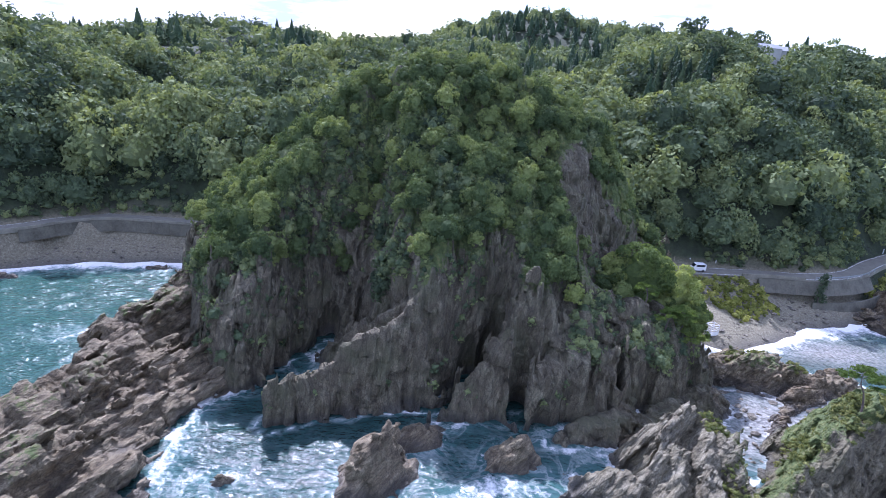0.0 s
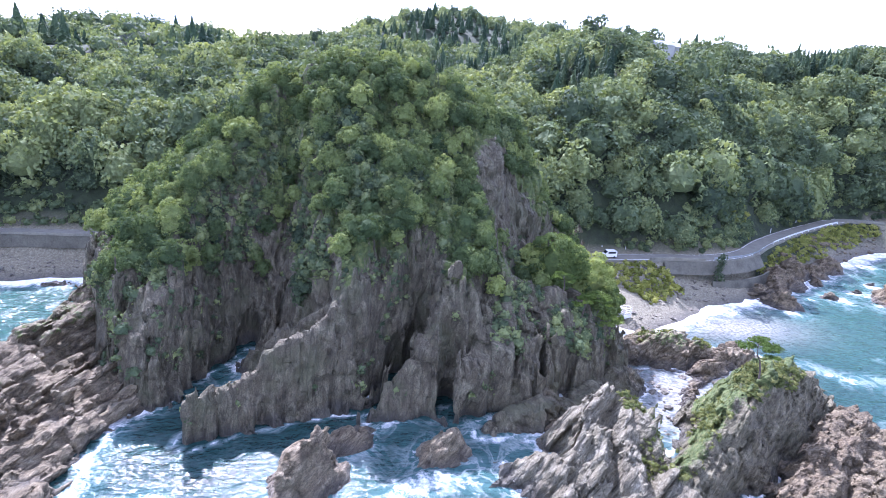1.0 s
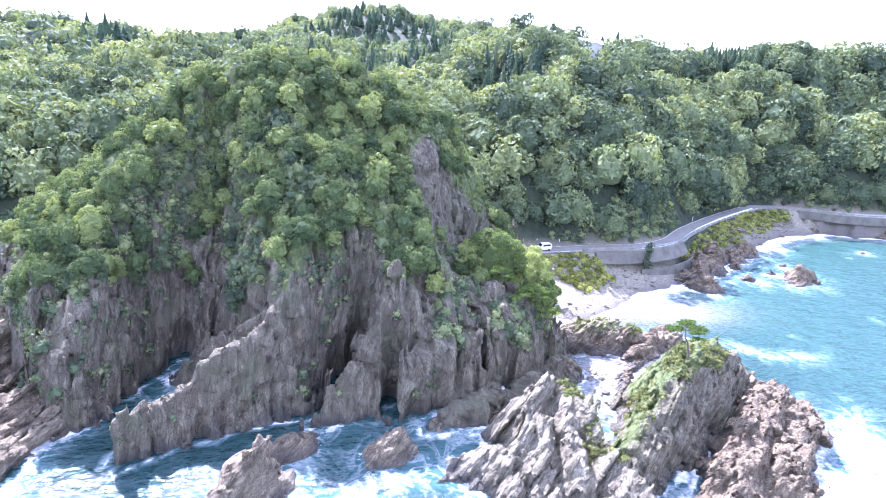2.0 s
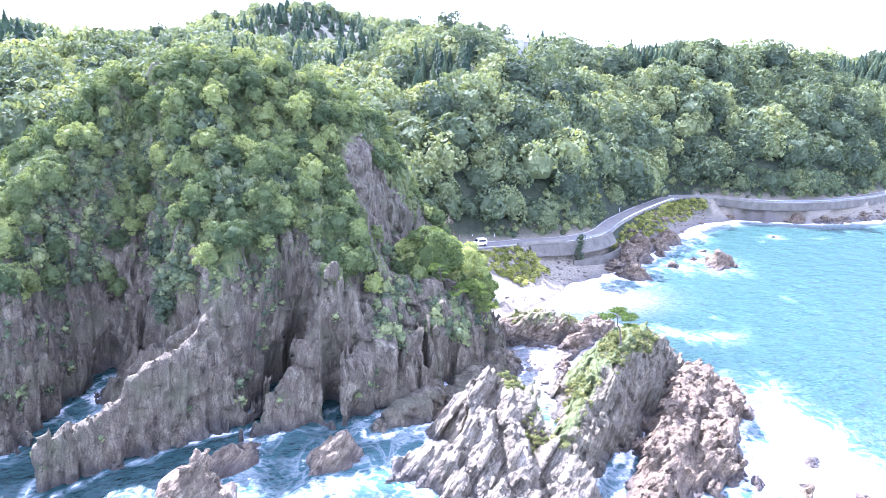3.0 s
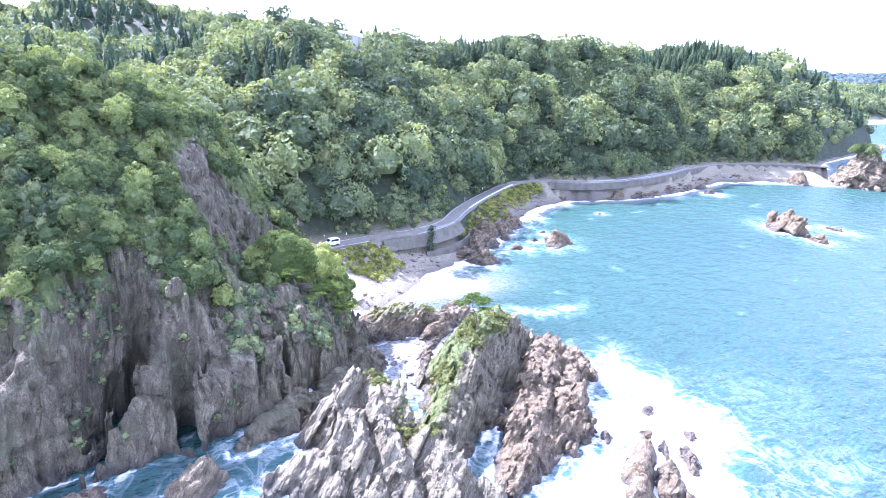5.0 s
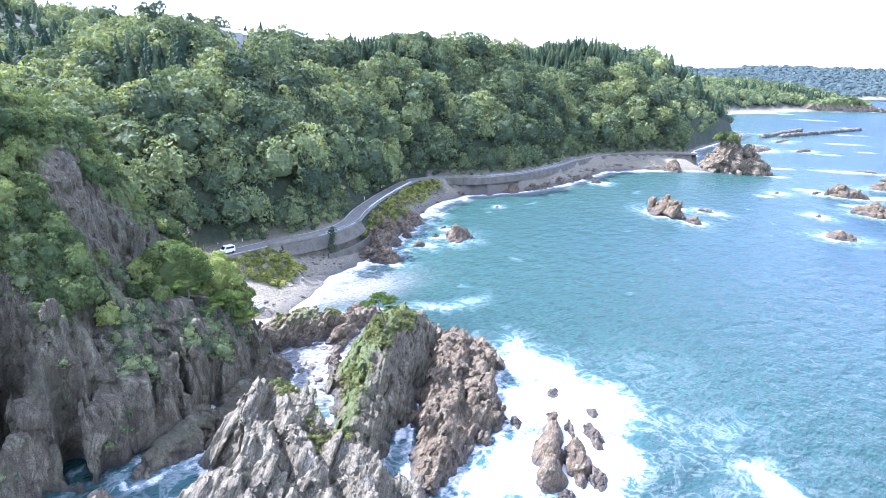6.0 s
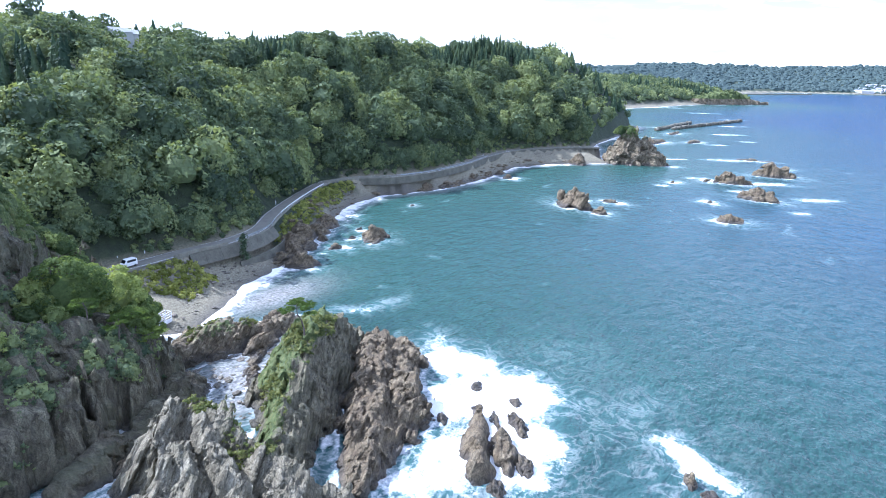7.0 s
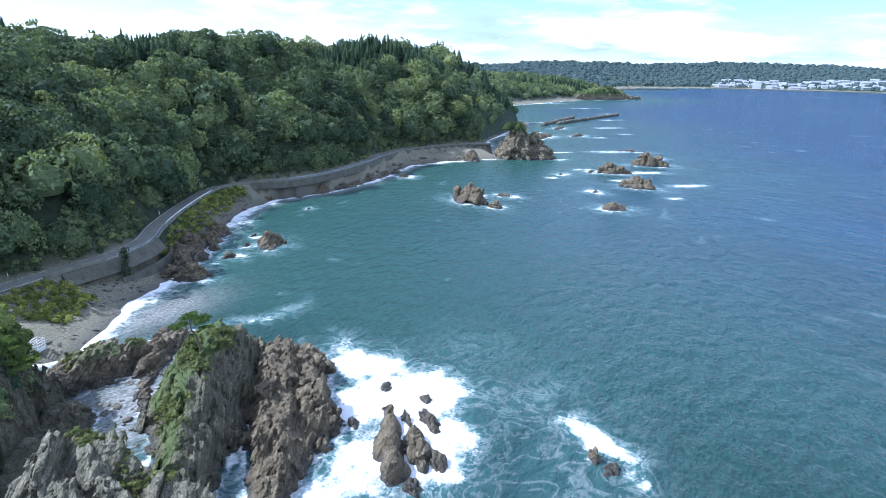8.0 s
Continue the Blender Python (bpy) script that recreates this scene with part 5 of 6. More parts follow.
# ---- single trees ----
def layered_pine(name, height, spread, pads, seed, label, lean=(0.2, 0.0), trunk_r=0.16):
    """A wind-bent pine: bare leaning trunk, boughs and flat pads of needles."""
    r = random.Random(seed)
    base = new(name)
    bm = bmesh.new()
    path = [Vector((lean[0] * height * f * f, lean[1] * height * f, height * f)) + Vector((r.uniform(-0.06, 0.06), r.uniform(-0.06, 0.06), 0)) * height for f in (0, 0.2, 0.45, 0.7, 0.95)]
    path[0] = Vector((0, 0, -0.6))

    def tube(points, radii, sides=7):
        rings = [[bm.verts.new((p[0] + q * math.cos(6.283 * k / sides), p[1] + q * math.sin(6.283 * k / sides), p[2])) for k in range(sides)] for p, q in zip(points, radii)]
        for a, b in zip(rings, rings[1:]):
            for k in range(sides):
                bm.faces.new((a[k], a[(k + 1) % sides], b[(k + 1) % sides], b[k]))

    tube(path, [trunk_r, trunk_r * 0.85, trunk_r * 0.65, trunk_r * 0.5, trunk_r * 0.2])
    gen = np.random.default_rng(seed)
    vs, qs, n0 = [], [], 0
    for k in range(pads):
        f = 0.68 + 0.32 * k / max(1, pads - 1)
        s = path[2].lerp(path[4], max(0.0, (f - 0.45) / 0.55))
        a, L = 2.4 * k + r.uniform(-0.4, 0.4), spread * (1.1 - 0.7 * (f - 0.68) / 0.32) * r.uniform(0.6, 1.0)
        tip = s + Vector((L * math.cos(a), L * math.sin(a), 0.15 * L))
        tube([s, s.lerp(tip, 0.5) + Vector((0, 0, -0.05)), tip], [trunk_r * 0.4, trunk_r * 0.28, trunk_r * 0.1], 5)
        w = spread * r.uniform(0.32, 0.5)
        centres = np.array([tip + Vector((r.uniform(-w, w) * 0.7, r.uniform(-w, w) * 0.7, r.uniform(0.0, 0.25))) for _ in range(5)])
        v, q = leaf_cloud(gen, centres, np.full(5, w * 0.55), 330, 0.14, 0.22)
        vs.append(v)
        qs.append(q + n0)
        n0 += len(v)
    part("trunk", bm, M_BARK, base)
    crown = new("crown", mesh_from("crown", np.concatenate(vs), np.concatenate(qs), M_PINE, smooth=False))
    crown.parent = base
    return tagged(base, label, "pine tree")


pine = layered_pine("pine_tree", 5.6, 3.0, 9, 5, "wind-bent pine with flat green pads on the islet crest", (-0.25, 0.1))
pine.matrix_basis = pose(55.0, 66.2, float(islet_ab(np.array([55.0]), np.array([66.2]))[0]) - 0.3)
for x, y, hgt, spr, sd in ((35.5, 84.5, 4.2, 2.2, 11), (38.5, 86.0, 4.8, 2.4, 12), (33.0, 87.5, 4.0, 2.0, 13), (41.0, 84.5, 4.4, 2.4, 14)):
    t2 = layered_pine("pine_tree", hgt, spr, 7, sd, "layered green pine on the low shoulder of the headland", (0.1, -0.15))
    t2.matrix_basis = pose(x, y, float(head_height(np.array([x]), np.array([y]))[0]) - 0.3, 0, 0, 40 * sd)
for x, y, wid, hgt, sd in ((34.5, 94.0, 9.0, 9.5, 21), (40.0, 95.5, 8.5, 8.5, 22), (37.5, 98.0, 8.0, 9.0, 23), (42.5, 91.0, 5.0, 4.6, 24), (44.5, 96.5, 5.5, 5.5, 25), (30.0, 96.0, 6.0, 6.5, 26), (39.5, 88.0, 4.4, 4.0, 27)):
    t2 = make_tree(sd + 400, 1.2 * wid, 1.3 * hgt, 6500, 0.27, M_BRIGHT, "large spreading broadleaf tree with bright green crown above the beach")
    t2.matrix_basis = pose(x, y, float(head_height(np.array([x]), np.array([y]))[0]) - 0.4)
t2 = make_tree(431, 3.2, 3.8, 900, 0.22, M_BRIGHT, "small round-topped tree on the edge of the cliff")
t2.matrix_basis = pose(20.5, 84.0, float(head_height(np.array([20.5]), np.array([84.0]))[0]) - 0.2)

# ---- rocks in the water ----
ROCK_SEEDS = iter(range(500, 700))


def sea_rock(x, y, length, width, height, turn, label, name="sea_rock", veg=None):
    """A rock that stands by itself in the sea."""
    sd = next(ROCK_SEEDS)
    c, s = math.cos(radians(turn)), math.sin(radians(turn))
    steep_side = max(1.2, 2.4 * height / width)
    L = max(0.1, length / 2 - 0.5 * height / steep_side - 0.1 * width)
    line = [(x - c * L, y - s * L, height * 0.55, width * 0.12), (x - c * L * 0.45, y - s * L * 0.45, height * 0.8, width * 0.15), (x - c * L * 0.1, y - s * L * 0.1, height, width * 0.14), (x + c * L * 0.3, y + s * L * 0.3, height * 0.6, width * 0.15),
            (x + c * L * 0.6, y + s * L * 0.6, height * 0.75, width * 0.12), (x + c * L, y + s * L, height * 0.35, width * 0.1)]
    reach = length / 2 + 2.0
    step = max(0.2, (length + width) / 60)
    k = max(0.6, min(2.2, step / 0.24))
    beds = bedding(turn + 78, 30, ((1.4 * k, 3.6 * k, 3 * k), (0.7 * k, 1.7 * k, 1.4 * k)), (0.22 * height ** 0.7 * k ** 0.3 + 0.15, 0.36 * k ** 0.6), sd, 0.6 * k, 0.35 * min(k, height / 2.5))
    return solid(name, lambda gx, gy: tilted_crest(gx, gy, line, steep_side, steep_side, 0.25 * k, sd), (x - reach, x + reach, y - reach, y + reach), height * 1.2 + 1.2, step, M_BROWN if browner(x, y) else M_ROCK, label, "rock", beds, veg=veg, reach=1.2 * k)


def browner(x, y):
    """True for the brown rocks in the surf and off the point."""
    return x > 45


CAPE = [(1215, 296, 12, 10), (1250, 275, 20, 10), (1290, 250, 24, 10), (1318, 232, 18, 7), (1335, 215, 7, 5), (1350, 196, 2, 3)]
for spec in SEA_ROCKS:
    sea_rock(*spec)
solid("cape_rock", lambda gx, gy: tilted_crest(gx, gy, CAPE, 1.6, 1.4, 4.0, 741), (1190, 1400, 160, 330), 34, 2.2, M_ROCK, "rocky cape with pale cliffs and a wooded back", "cape",
      bedding(20, 20, ((14, 30, 20), (6, 14, 9)), (3.0, 1.8), 741, 4, 3), veg=lambda x, y, h, s: np.clip((h - 8) / 5, 0, 1), reach=8)
# rocks of the shore between the road and the surf
SHORE_ROCKS = [(106, 130.5, 9, 6, 4.6, 40, DRY), (113.5, 134.5, 9, 6, 4.4, 30, DRY), (121, 136.5, 7, 5, 3.4, 35, DRY), (129.5, 141.5, 9, 6, 3.6, 30, DRY), (102, 125, 7, 5, 3.8, 60, WET), (96, 122.5, 5, 4, 2.4, 10, WET), (109, 126.5, 5, 3.5, 2.2, 20, WET), (117, 130.5, 4.5, 3, 1.8, 50, WET),
               (200, 154, 8, 4, 2.6, 0, DRY), (212, 152, 10, 4, 1.8, 5, WET), (222, 152, 8, 4, 1.8, 0, WET), (232, 152, 8, 4, 1.6, 0, WET), (250, 154, 7, 4, 2.2, 20, DRY), (258, 152, 7, 4, 2.0, 0, DRY),
               (321, 138, 9, 7, 5.5, 20, DRY), (53, 77.5, 6, 3, 1.5, 50, WET), (57, 82, 5, 2.5, 1.3, 30, WET), (51, 71.5, 5, 3, 1.6, 40, WET), (61, 86.5, 8, 3.6, 2.4, 25, WET), (66, 89.5, 9, 4, 3.4, 30, DRY),
               (54, 88, 5, 3, 1.4, 10, WET), (43.2, 81.7, 5, 4, 3.0, 20, DRY), (-90, 112, 4, 3, 0.8, 0, WET), (-63, 122, 4, 3, 1.0, 0, WET)]
for spec in SHORE_ROCKS:
    sx, sy, length, width, *rest = spec
    sea_rock(sx, sy, 1.35 * length, 1.5 * width, *rest, name="shore_rock")
STACK = [(344.5, 127, 9, 1), (345.5, 121, 18.5, 1.6), (347.5, 116, 18, 1.6), (349, 112, 12.5, 1), (350.5, 108, 14.5, 1.2), (353, 101, 9, 1), (354.5, 96, 3, 0.6)]
solid("sea_pinnacle", lambda gx, gy: tilted_crest(gx, gy, STACK, 2.2, 2.2, 1.2, 733), (325, 375, 85, 140), 24, 0.5, M_ROCK, "tall craggy sea stack with a tuft of trees on top", "rock",
      bedding(-15, 20, ((3.5, 8, 9), (1.6, 4, 4)), (2.3, 1.4), 733, 1.2, 1.2), veg=lambda x, y, h, s: 0.5 * np.clip((h - 12) / 4, 0, 1), reach=3.5)
for x, y, k in ((345.5, 121, 1.2), (346, 118, 1.35), (345, 124, 1.1), (347.5, 116, 1.0), (344.5, 122.5, 1.3), (343.5, 125, 0.9)):
    t2 = copy_thing(kinds[1], pose(x, y, 16.8, 0, 0, 90 * k) @ Matrix.Diagonal((k, k, k, 1)))
    t2["label"], t2["group"] = "small green tree on top of the sea stack", "stack trees"


# ---- road, walls, rails ----
def smooth_line(points, step):
    """The road's middle as evenly spaced places (x, y, heading)."""
    out = []
    for n in range(len(points) - 1):
        p0, p1, p2, p3 = (Vector(points[max(0, min(len(points) - 1, n + k))]) for k in (-1, 0, 1, 2))
        m = max(2, int((p2 - p1).length / step))
        for k in range(m):
            t = k / m
            out.append(0.5 * ((2 * p1) + (p2 - p0) * t + (2 * p0 - 5 * p1 + 4 * p2 - p3) * t * t + (3 * p1 - p0 - 3 * p2 + p3) * t ** 3))
    out.append(Vector(points[-1]))
    return [(p.x, p.y, math.atan2(*reversed(out[min(i + 1, len(out) - 1)] - out[max(i - 1, 0)]))) for i, p in enumerate(out)]


LINE = smooth_line(ROAD, 2.0)


def strip_bm(line, profile):
    """A profile of (offset to the left of the way, height) swept along the line."""
    bm = bmesh.new()
    rows = [[bm.verts.new((x - o * math.sin(a), y + o * math.cos(a), z)) for o, z in profile] for x, y, a in line]
    for r0, r1 in zip(rows, rows[1:]):
        for k in range(len(profile) - 1):
            bm.faces.new((r0[k], r1[k], r1[k + 1], r0[k + 1]))
    return bm


road = new("road")
tagged(road, "narrow grey asphalt coast road along the foot of the hill", "road", kind="structure")
part("carriageway", strip_bm(LINE, [(2.2, ROAD_Z - 0.2), (2.0, ROAD_Z + 0.03), (-0.4, ROAD_Z + 0.08), (-2.7, ROAD_Z + 0.03), (-2.75, ROAD_Z - 0.2)]), M_ASPHALT, road)
part("edge_line", strip_bm(LINE, [(-2.18, ROAD_Z + 0.047), (-2.32, ROAD_Z + 0.045)]), M_WHITE, road, "white painted edge line")
part("edge_line", strip_bm(LINE, [(1.72, ROAD_Z + 0.042), (1.6, ROAD_Z + 0.045)]), M_WHITE, road, "white painted edge line")
part("kerb", strip_bm(LINE, [(-2.8, ROAD_Z - 0.2), (-2.8, ROAD_Z + 0.16), (-3.1, ROAD_Z + 0.16), (-3.1, ROAD_Z - 0.6)]), M_CONCRETE, road, "pale concrete kerb")

M_WALL = plain("wall_concrete", (0.06, 0.057, 0.042), (0.165, 0.157, 0.118), 0.4, 0.92, 0.4, 0.06)


def box_bm(sx, sy, sz, bevel=0.0, at=(0, 0, 0)):
    bm = bmesh.new()
    bmesh.ops.create_cube(bm, size=1)
    bmesh.ops.scale(bm, vec=(sx, sy, sz), verts=bm.verts)
    bmesh.ops.translate(bm, vec=at, verts=bm.verts)
    if bevel:
        bmesh.ops.bevel(bm, geom=bm.edges[:], offset=bevel, segments=1, affect="EDGES")
    return bm


def retaining_wall(name, x0, x1, top, bottom, batter, label):
    """Concrete panels side by side below the road's seaward edge."""
    wall = tagged(new(name), label, "wall", kind="structure")
    line = [p for p in LINE if x0 <= p[0] <= x1]
    for p0, p1 in zip(line[::2], line[2::2]):
        bm = bmesh.new()
        rings = []
        for (x, y, a), inset in ((p0, 0.02), (p1, -0.02)):
            dx, dy = math.cos(a) * inset, math.sin(a) * inset
            rings.append([bm.verts.new((x + dx + o * math.sin(a), y + dy - o * math.cos(a), z)) for o, z in ((2.9, top), (3.34, top), (3.34 + batter, bottom), (2.9, bottom))])
        for k in range(4):
            bm.faces.new((rings[0][k], rings[0][(k + 1) % 4], rings[1][(k + 1) % 4], rings[1][k]))
        bm.faces.new(rings[0][::-1])
        bm.faces.new(rings[1])
        part("panel", bm, M_WALL, wall)
    return wall


retaining_wall("retaining_wall", 70, 101, ROAD_Z - 0.1, 4.2, 1.7, "stained grey concrete retaining wall below the road")
retaining_wall("footing_wall", 80, 101, 3.0, 0.8, 0.6, "low stained concrete footing along the beach").location = (1.0, -3.0, 0)
retaining_wall("retaining_wall_far", 172, 345, ROAD_Z - 0.1, 4.3, 0.5, "long grey concrete sea wall carrying the road")
retaining_wall("retaining_wall_west", -96, -58, ROAD_Z - 0.1, 4.2, 0.4, "grey concrete sea wall behind the shingle beach")

M_STEEL = plain("galvanised_steel", (0.30, 0.32, 0.34), (0.46, 0.48, 0.5), 2.0, 0.5, 0.1, 0.01, 0.7)


def guard_rail(x0, x1, label, rail_mat):
    rail = tagged(new("guard_rail"), label, "guard rail")
    line = [p for p in LINE if x0 <= p[0] <= x1]
    z = ROAD_Z + 0.2
    part("rail", strip_bm(line, [(-2.96, z + 0.78), (-2.92, z + 0.72), (-2.98, z + 0.62), (-2.92, z + 0.52), (-2.96, z + 0.44), (-3.02, z + 0.44), (-3.02, z + 0.78), (-2.96, z + 0.78)]), rail_mat, rail)
    for x, y, a in line[::2]:
        post = part("post", box_bm(0.12, 0.12, 0.8, 0.015), rail_mat, rail)
        post.location = (x + 3.09 * math.sin(a), y - 3.09 * math.cos(a), z + 0.38)
    return rail


guard_rail(82, 104, "grey steel guard rail on the bend of the road", M_STEEL)
guard_rail(108, 150, "white guard rail along the seaward side of the road", M_WHITE)
guard_rail(186, 262, "grey steel guard rail on top of the sea wall", M_STEEL)
part("parapet", strip_bm([p for p in LINE if 66 <= p[0] <= 82], [(-2.8, ROAD_Z + 0.2), (-2.8, ROAD_Z + 0.75), (-3.2, ROAD_Z + 0.75), (-3.2, ROAD_Z)]), M_CONCRETE, road, "pale concrete parapet")
part("parapet", strip_bm([p for p in LINE if -140 <= p[0] <= -60], [(-2.8, ROAD_Z + 0.2), (-2.8, ROAD_Z + 0.5), (-3.2, ROAD_Z + 0.5), (-3.2, ROAD_Z)]), M_CONCRETE, road, "pale concrete parapet")
part("parapet", strip_bm([p for p in LINE if 154 <= p[0] <= 184], [(-2.8, ROAD_Z + 0.2), (-2.8, ROAD_Z + 0.7), (-3.2, ROAD_Z + 0.7), (-3.2, ROAD_Z)]), M_CONCRETE, road, "pale concrete parapet")

ivy = new("ivy_clump")
part("trunk", trunk_bm(5.0, 0.25, 5, 77), M_BARK, ivy)
gen = np.random.default_rng(78)
v, q = leaf_cloud(gen, np.stack([gen.uniform(-0.9, 0.9, 14), gen.uniform(-0.5, 0.5, 14), np.linspace(0.3, 6.4, 14)], -1), gen.uniform(0.6, 1.1, 14), 620, 0.26, 1.0)
leaves = new("leaves", mesh_from("leaves", v, q, M_LEAF, smooth=False))
leaves.parent = ivy
tagged(ivy, "tall clump of ivy growing up the retaining wall", "ivy")
ivy.matrix_basis = pose(84.5, 123.2, 2.6)

# marker posts along the road
for x, y in ((64, 131.5), (58, 131.8), (118, 152.6), (134, 163.2), (263, 166)):
    post = tagged(new("marker_post"), "slim white marker post on the verge of the road", "post", "marker posts")
    part("shaft", box_bm(0.16, 0.16, 1.5, 0.02, (0, 0, 0.75)), M_WHITE, post)
    part("cap", box_bm(0.2, 0.2, 0.12, 0.02, (0, 0, 1.56)), M_STEEL, post)
    post.location = (x, y, ROAD_Z - 0.1)


# ---- shelter frame on the beach, van ----
def lookout_frame():
    base = tagged(new("white_stand"), "small white painted wooden stand with open rails on the beach", "stand")
    for sx in (-1, 1):
        for sy in (-1, 1):
            part("post", box_bm(0.14, 0.14, 2.6, 0.02, (sx * 0.95, sy * 0.7, 1.3)), M_WHITE, base)
    for sy in (-1, 1):
        part("lower_panel", box_bm(1.76, 0.06, 0.85, 0.01, (0, sy * 0.7, 0.75)), M_WHITE, base)
        for z in (1.55, 2.05, 2.52):
            part("rail", box_bm(1.76, 0.08, 0.12, 0.01, (0, sy * 0.7, z)), M_WHITE, base)
    for sx in (-1, 1):
        part("side_panel", box_bm(0.06, 1.26, 0.85, 0.01, (sx * 0.95, 0, 0.75)), M_WHITE, base)
        for z in (1.55, 2.52):
            part("rail", box_bm(0.08, 1.26, 0.12, 0.01, (sx * 0.95, 0, z)), M_WHITE, base)
    part("deck", box_bm(1.8, 1.3, 0.07, 0.01, (0, 0, 1.16)), M_CONCRETE, base, "grey plank deck")
    return base


stand = lookout_frame()
stand.matrix_basis = pose(54.0, 106.3, float(land_only(np.array([54.0]), np.array([106.3]))[0]) - 0.1, 0, 0, 20)

M_GLASS, gnt, gb = material("car_glass")
gb.inputs["Base Color"].default_value, gb.inputs["Roughness"].default_value = (0.02, 0.025, 0.03, 1), 0.08
M_TYRE = plain("tyre", (0.02, 0.02, 0.02), (0.05, 0.05, 0.05), 4.0, 0.9)


def small_van():
    base = tagged(new("van"), "small white van parked at the side of the road", "van")
    bm = bmesh.new()
    prof = [(-1.65, 0.35), (-1.7, 0.9), (-1.62, 1.75), (-1.3, 1.86), (0.7, 1.86), (1.35, 1.1), (1.68, 0.95), (1.7, 0.35)]
    sides = [[bm.verts.new((x, y, z)) for x, z in prof] for y in (-0.72, 0.72)]
    for k in range(len(prof)):
        bm.faces.new((sides[0][k], sides[0][(k + 1) % len(prof)], sides[1][(k + 1) % len(prof)], sides[1][k]))
    bm.faces.new(sides[0])
    bm.faces.new(sides[1][::-1])
    bmesh.ops.recalc_face_normals(bm, faces=bm.faces)
    bmesh.ops.bevel(bm, geom=bm.edges[:], offset=0.06, segments=2, affect="EDGES")
    part("body", bm, M_WHITE, base)
    for sy in (-1, 1):
        part("side_window", box_bm(2.0, 0.03, 0.5, 0.01, (-0.35, sy * 0.722, 1.45)), M_GLASS, base, "dark glass")
        for sx in (-1.05, 1.1):
            bm = bmesh.new()
            bmesh.ops.create_cone(bm, cap_ends=True, segments=20, radius1=0.29, radius2=0.29, depth=0.18)
            bmesh.ops.rotate(bm, verts=bm.verts, cent=(0, 0, 0), matrix=Matrix.Rotation(radians(90), 3, "X"))
            bmesh.ops.translate(bm, vec=(sx, sy * 0.64, 0.29), verts=bm.verts)
            part("wheel", bm, M_TYRE, base, "black tyre")
    ws = part("windscreen", box_bm(0.03, 1.25, 0.75, 0.01), M_GLASS, base, "dark glass")
    ws.matrix_basis = pose(1.06, 0, 1.46, 0, -40, 0)
    part("rear_window", box_bm(0.03, 1.1, 0.45, 0.01, (-1.68, 0, 1.45)), M_GLASS, base, "dark glass")
    return base


van = small_van()
van.matrix_basis = pose(58.0, 127.0, ROAD_Z + 0.05, 0, 0, 185)


# ---- beach stones ----
def stone_proto(seed):
    bm = bmesh.new()
    bmesh.ops.create_icosphere(bm, subdivisions=1, radius=1)
    r = random.Random(seed)
    for v in bm.verts:
        v.co *= r.uniform(0.7, 1.15)
        v.co.z *= 0.6
    vv = np.array([v.co[:] for v in bm.verts])
    ff = np.array([[v.index for v in f.verts] for f in bm.faces])
    bm.free()
    return vv, ff


def stone_field(name, label, places, zs, sizes, seed, mat=None):
    gen = np.random.default_rng(seed)
    vs, fs, n0 = [], [], 0
    protos = [stone_proto(seed + k) for k in range(5)]
    for (x, y), z, s, k in zip(places, zs, sizes, gen.integers(0, 5, len(places))):
        v, f = protos[k]
        a = gen.uniform(0, 6.283)
        rot = np.array([[math.cos(a), -math.sin(a), 0], [math.sin(a), math.cos(a), 0], [0, 0, 1]])
        vs.append((v * [s * gen.uniform(0.8, 1.6), s, s * 0.8]) @ rot.T + [x, y, z])
        fs.append(f + n0)
        n0 += len(v)
    o = new(name, mesh_from(name, np.concatenate(vs), np.concatenate(fs), mat or M_STONE, {"wet": np.zeros(n0), "veg": np.zeros(n0)}, smooth=False))
    return tagged(o, label, "stones", kind="stuff")


M_STONE = rock_material("beach_stone", (0.10, 0.096, 0.078), (0.23, 0.219, 0.178), (0.40, 0.38, 0.305), (1, 1, 1))
p = scatter(rng, (46, 320, 88, 172), 1.15)
z, off, shore = land_height(p[:, 0], p[:, 1])
ok = (shore > 0.3) & (off < -4.5) & (fbm(p[:, 0] / 7, p[:, 1] / 7, 0, 2, 171) > -0.25)
p, z = p[ok], z[ok]
size = 0.16 + 0.5 * rng.uniform(0, 1, len(p)) ** 5
stone_field("beach_stones", "grey rounded stones of the shingle beach", p, z, size, 601)
p = scatter(rng, (-130, -54, 96, 136), 1.1)
z, off, shore = land_height(p[:, 0], p[:, 1])
ok = (shore > 0.3) & (off < -4.2)
stone_field("cove_stones", "pale grey stones of the cove beach", p[ok], z[ok], 0.15 + 0.4 * rng.uniform(0, 1, ok.sum()) ** 4, 611)
p = scatter(rng, (42, 66, 68, 98), 1.0)
ok = rng.uniform(0, 1, len(p)) < np.clip(fbm(p[:, 0] / 4, p[:, 1] / 4, 0, 2, 173) + 0.35, 0, 1)
stone_field("inlet_stones", "dark wet boulders in the shallow inlet", p[ok], np.full(ok.sum(), 0.05), 0.2 + 0.6 * rng.uniform(0, 1, ok.sum()) ** 4, 621)

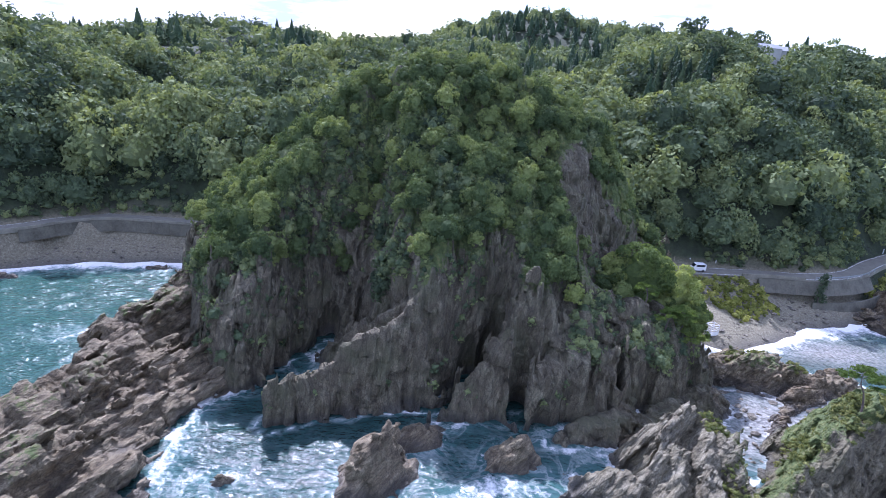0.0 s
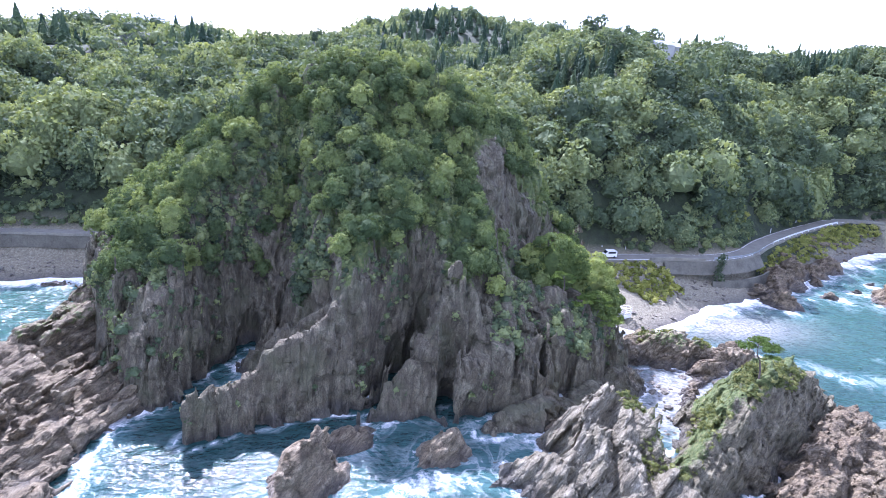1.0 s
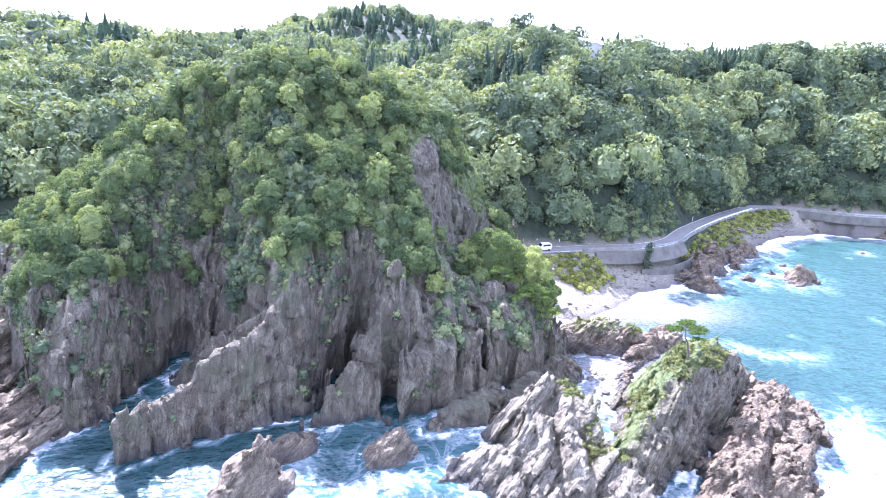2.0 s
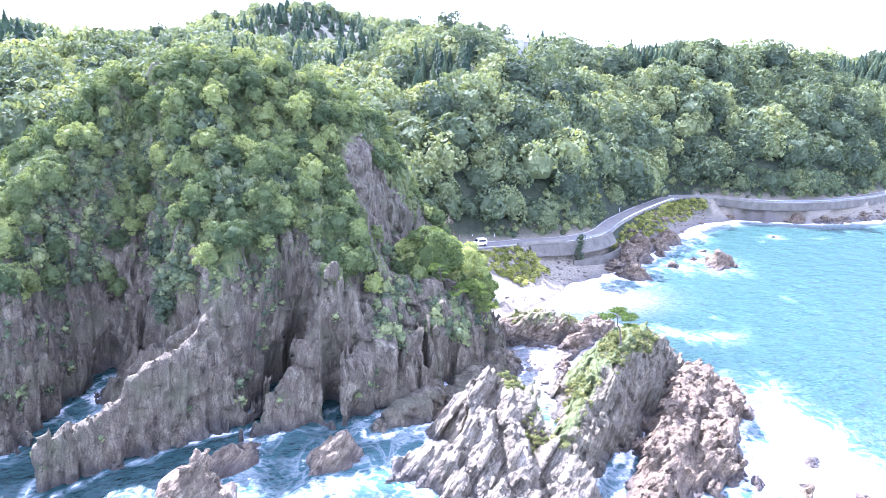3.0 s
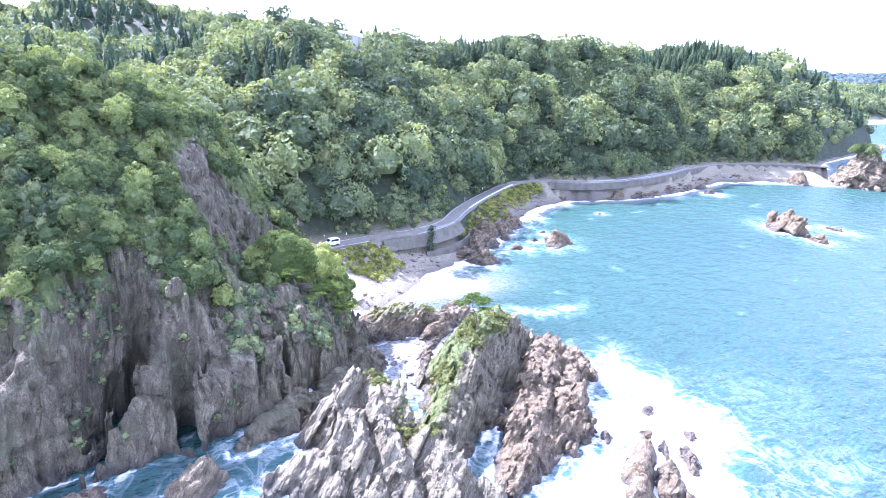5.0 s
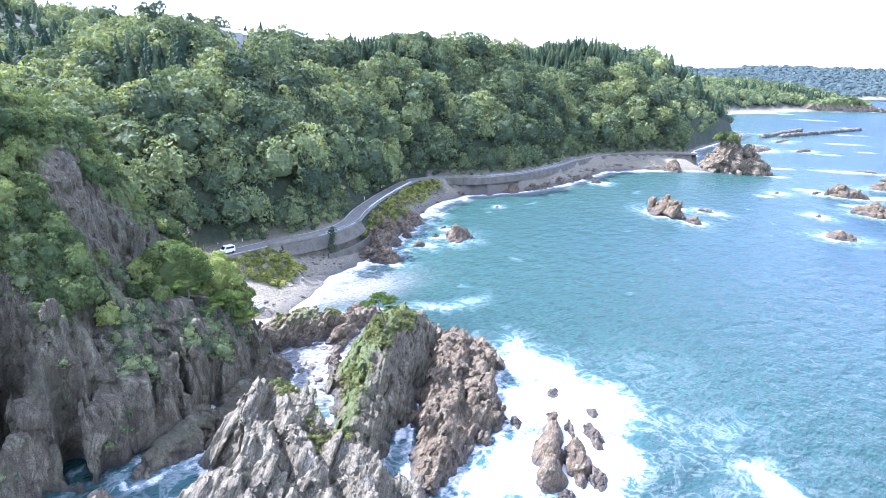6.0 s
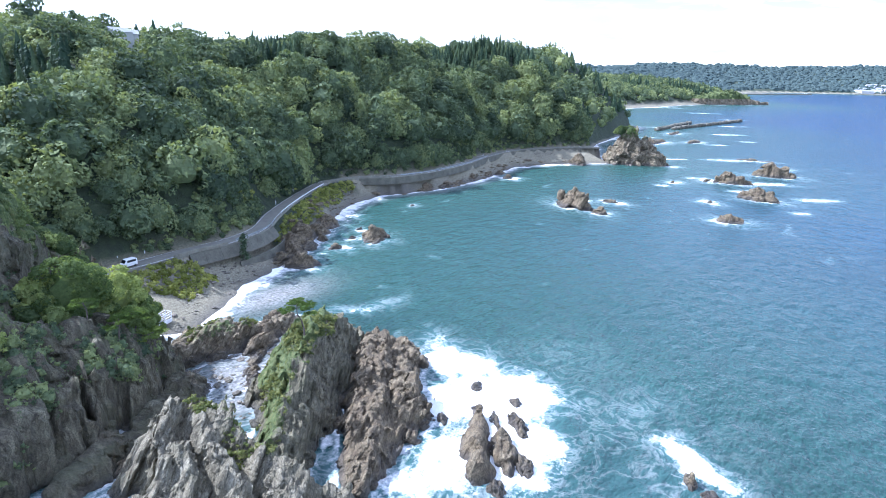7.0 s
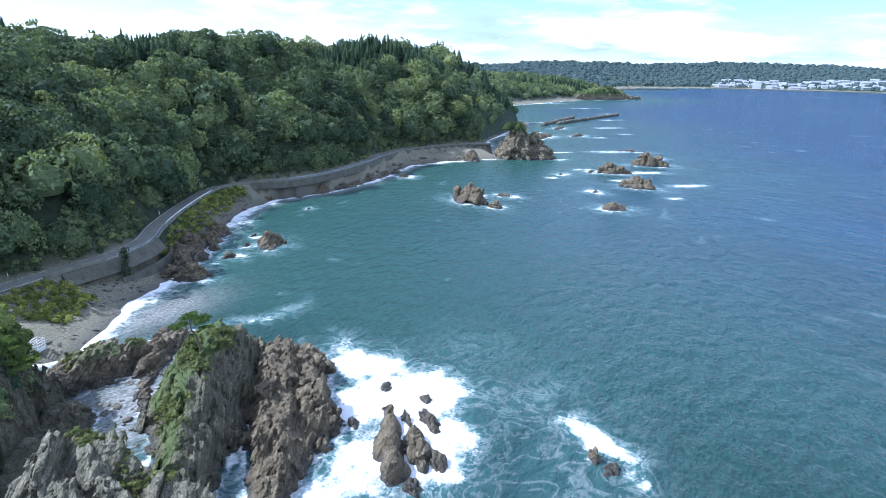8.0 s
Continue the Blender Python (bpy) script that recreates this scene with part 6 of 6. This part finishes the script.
p = scatter(rng, (92, 345, 112, 165), 2.1)
z, off, shore = land_height(p[:, 0], p[:, 1])
ok = (shore > -3) & (shore < np.where(p[:, 0] < 150, 9, 5)) & (off < -4.5) & (fbm(p[:, 0] / 6, p[:, 1] / 6, 0, 2, 175) > np.where(p[:, 0] < 150, -0.25, 0.1))
stone_field("shore_boulders", "dark brown boulders heaped along the waterline", p[ok], z[ok] + 0.1, 0.35 + 1.3 * rng.uniform(0, 1, ok.sum()) ** 3, 631, M_BROWN)

# ---- far things ----
M_ROOF = plain("grey_roof", (0.22, 0.23, 0.25), (0.35, 0.36, 0.38), 0.3)
M_FACADE = plain("pale_facade", (0.38, 0.38, 0.38), (0.6, 0.6, 0.59), 0.08, 0.8, 0.1)


def house(x, y, z, w, d, h, turn, label, group, windows=3):
    base = tagged(new("house"), label, "house", group)
    part("wall", box_bm(w, d, h + 7, 0, (0, 0, h / 2 - 3.5)), M_FACADE, base)
    bm = bmesh.new()
    e, up = 0.5, 0.28 * d
    pts = [(-w / 2 - e, -d / 2 - e, h), (w / 2 + e, -d / 2 - e, h), (w / 2 + e, d / 2 + e, h), (-w / 2 - e, d / 2 + e, h), (-w / 2 - e, 0, h + up), (w / 2 + e, 0, h + up)]
    vv = [bm.verts.new(q2) for q2 in pts]
    for f in ((0, 1, 5, 4), (2, 3, 4, 5), (0, 4, 3), (1, 2, 5), (3, 2, 1, 0)):
        bm.faces.new([vv[k] for k in f])
    part("roof", bm, M_ROOF, base, "grey tiled roof")
    for k in range(windows):
        part("window", box_bm(w / windows * 0.5, 0.1, h * 0.35, 0, ((k + 0.5) * w / windows - w / 2, -d / 2 - 0.03, h * 0.55)), M_GLASS, base, "dark glass")
    base.matrix_basis = pose(x, y, z, 0, 0, turn)
    return base


for x, y, w, turn in ((139, 284, 11, 200), (146, 290, 9, 160), (133, 291, 9, 185)):
    house(x, y, max(49.5, float(land_only(np.array([x], float), np.array([y], float))[0]) + 1.0), w, 7, 5, turn, "white walled house with pale roof among the trees", "hill houses", 3)
town = random.Random(9)
for k in range(70):
    t = k / 70
    sx, sy = 2915 + 120 * math.sin(t * 3) + town.uniform(0, 190), 100 - 640 * t + town.uniform(-15, 15)
    house(sx, sy, float(land_only(np.array([sx]), np.array([sy]))[0]), town.uniform(16, 46), town.uniform(12, 24), town.choice((5, 6, 7, 8, 10)), town.uniform(60, 120), "pale building of the harbour town across the bay", "harbour town", 4)
house(2990, -60, 6, 34, 24, 22, 80, "tall white building of the harbour town", "harbour town", 5)
quay = tagged(new("quay"), "long pale concrete quay in front of the harbour town", "quay", kind="structure")
part("wall", box_bm(40, 600, 6, 0.3, (2888, -190, 0.5)), M_CONCRETE, quay)
pier = tagged(new("breakwater"), "low concrete breakwater at the mouth of the harbour", "breakwater", kind="structure")
part("wall", box_bm(420, 14, 5, 0.3), M_CONCRETE, pier).matrix_basis = pose(2250, 300, 1, 0, 0, -22)
for x, y, L, turn in ((700, 150, 190, -8), (640, 172, 120, 0)):
    mole = tagged(new("rubble_mole"), "dark low mole of heaped concrete blocks", "breakwater", "moles")
    gen = random.Random(int(x))
    for k in range(int(L / 4)):
        blk = part("block", box_bm(4.2, 4.2, 3.4, 0.5), M_WALL, mole)
        blk.matrix_basis = pose(x + (k * 4 - L / 2) * math.cos(radians(turn)), y + (k * 4 - L / 2) * math.sin(radians(turn)), 0.8 + gen.uniform(-0.4, 0.5), gen.uniform(-25, 25), gen.uniform(-25, 25), gen.uniform(0, 90))
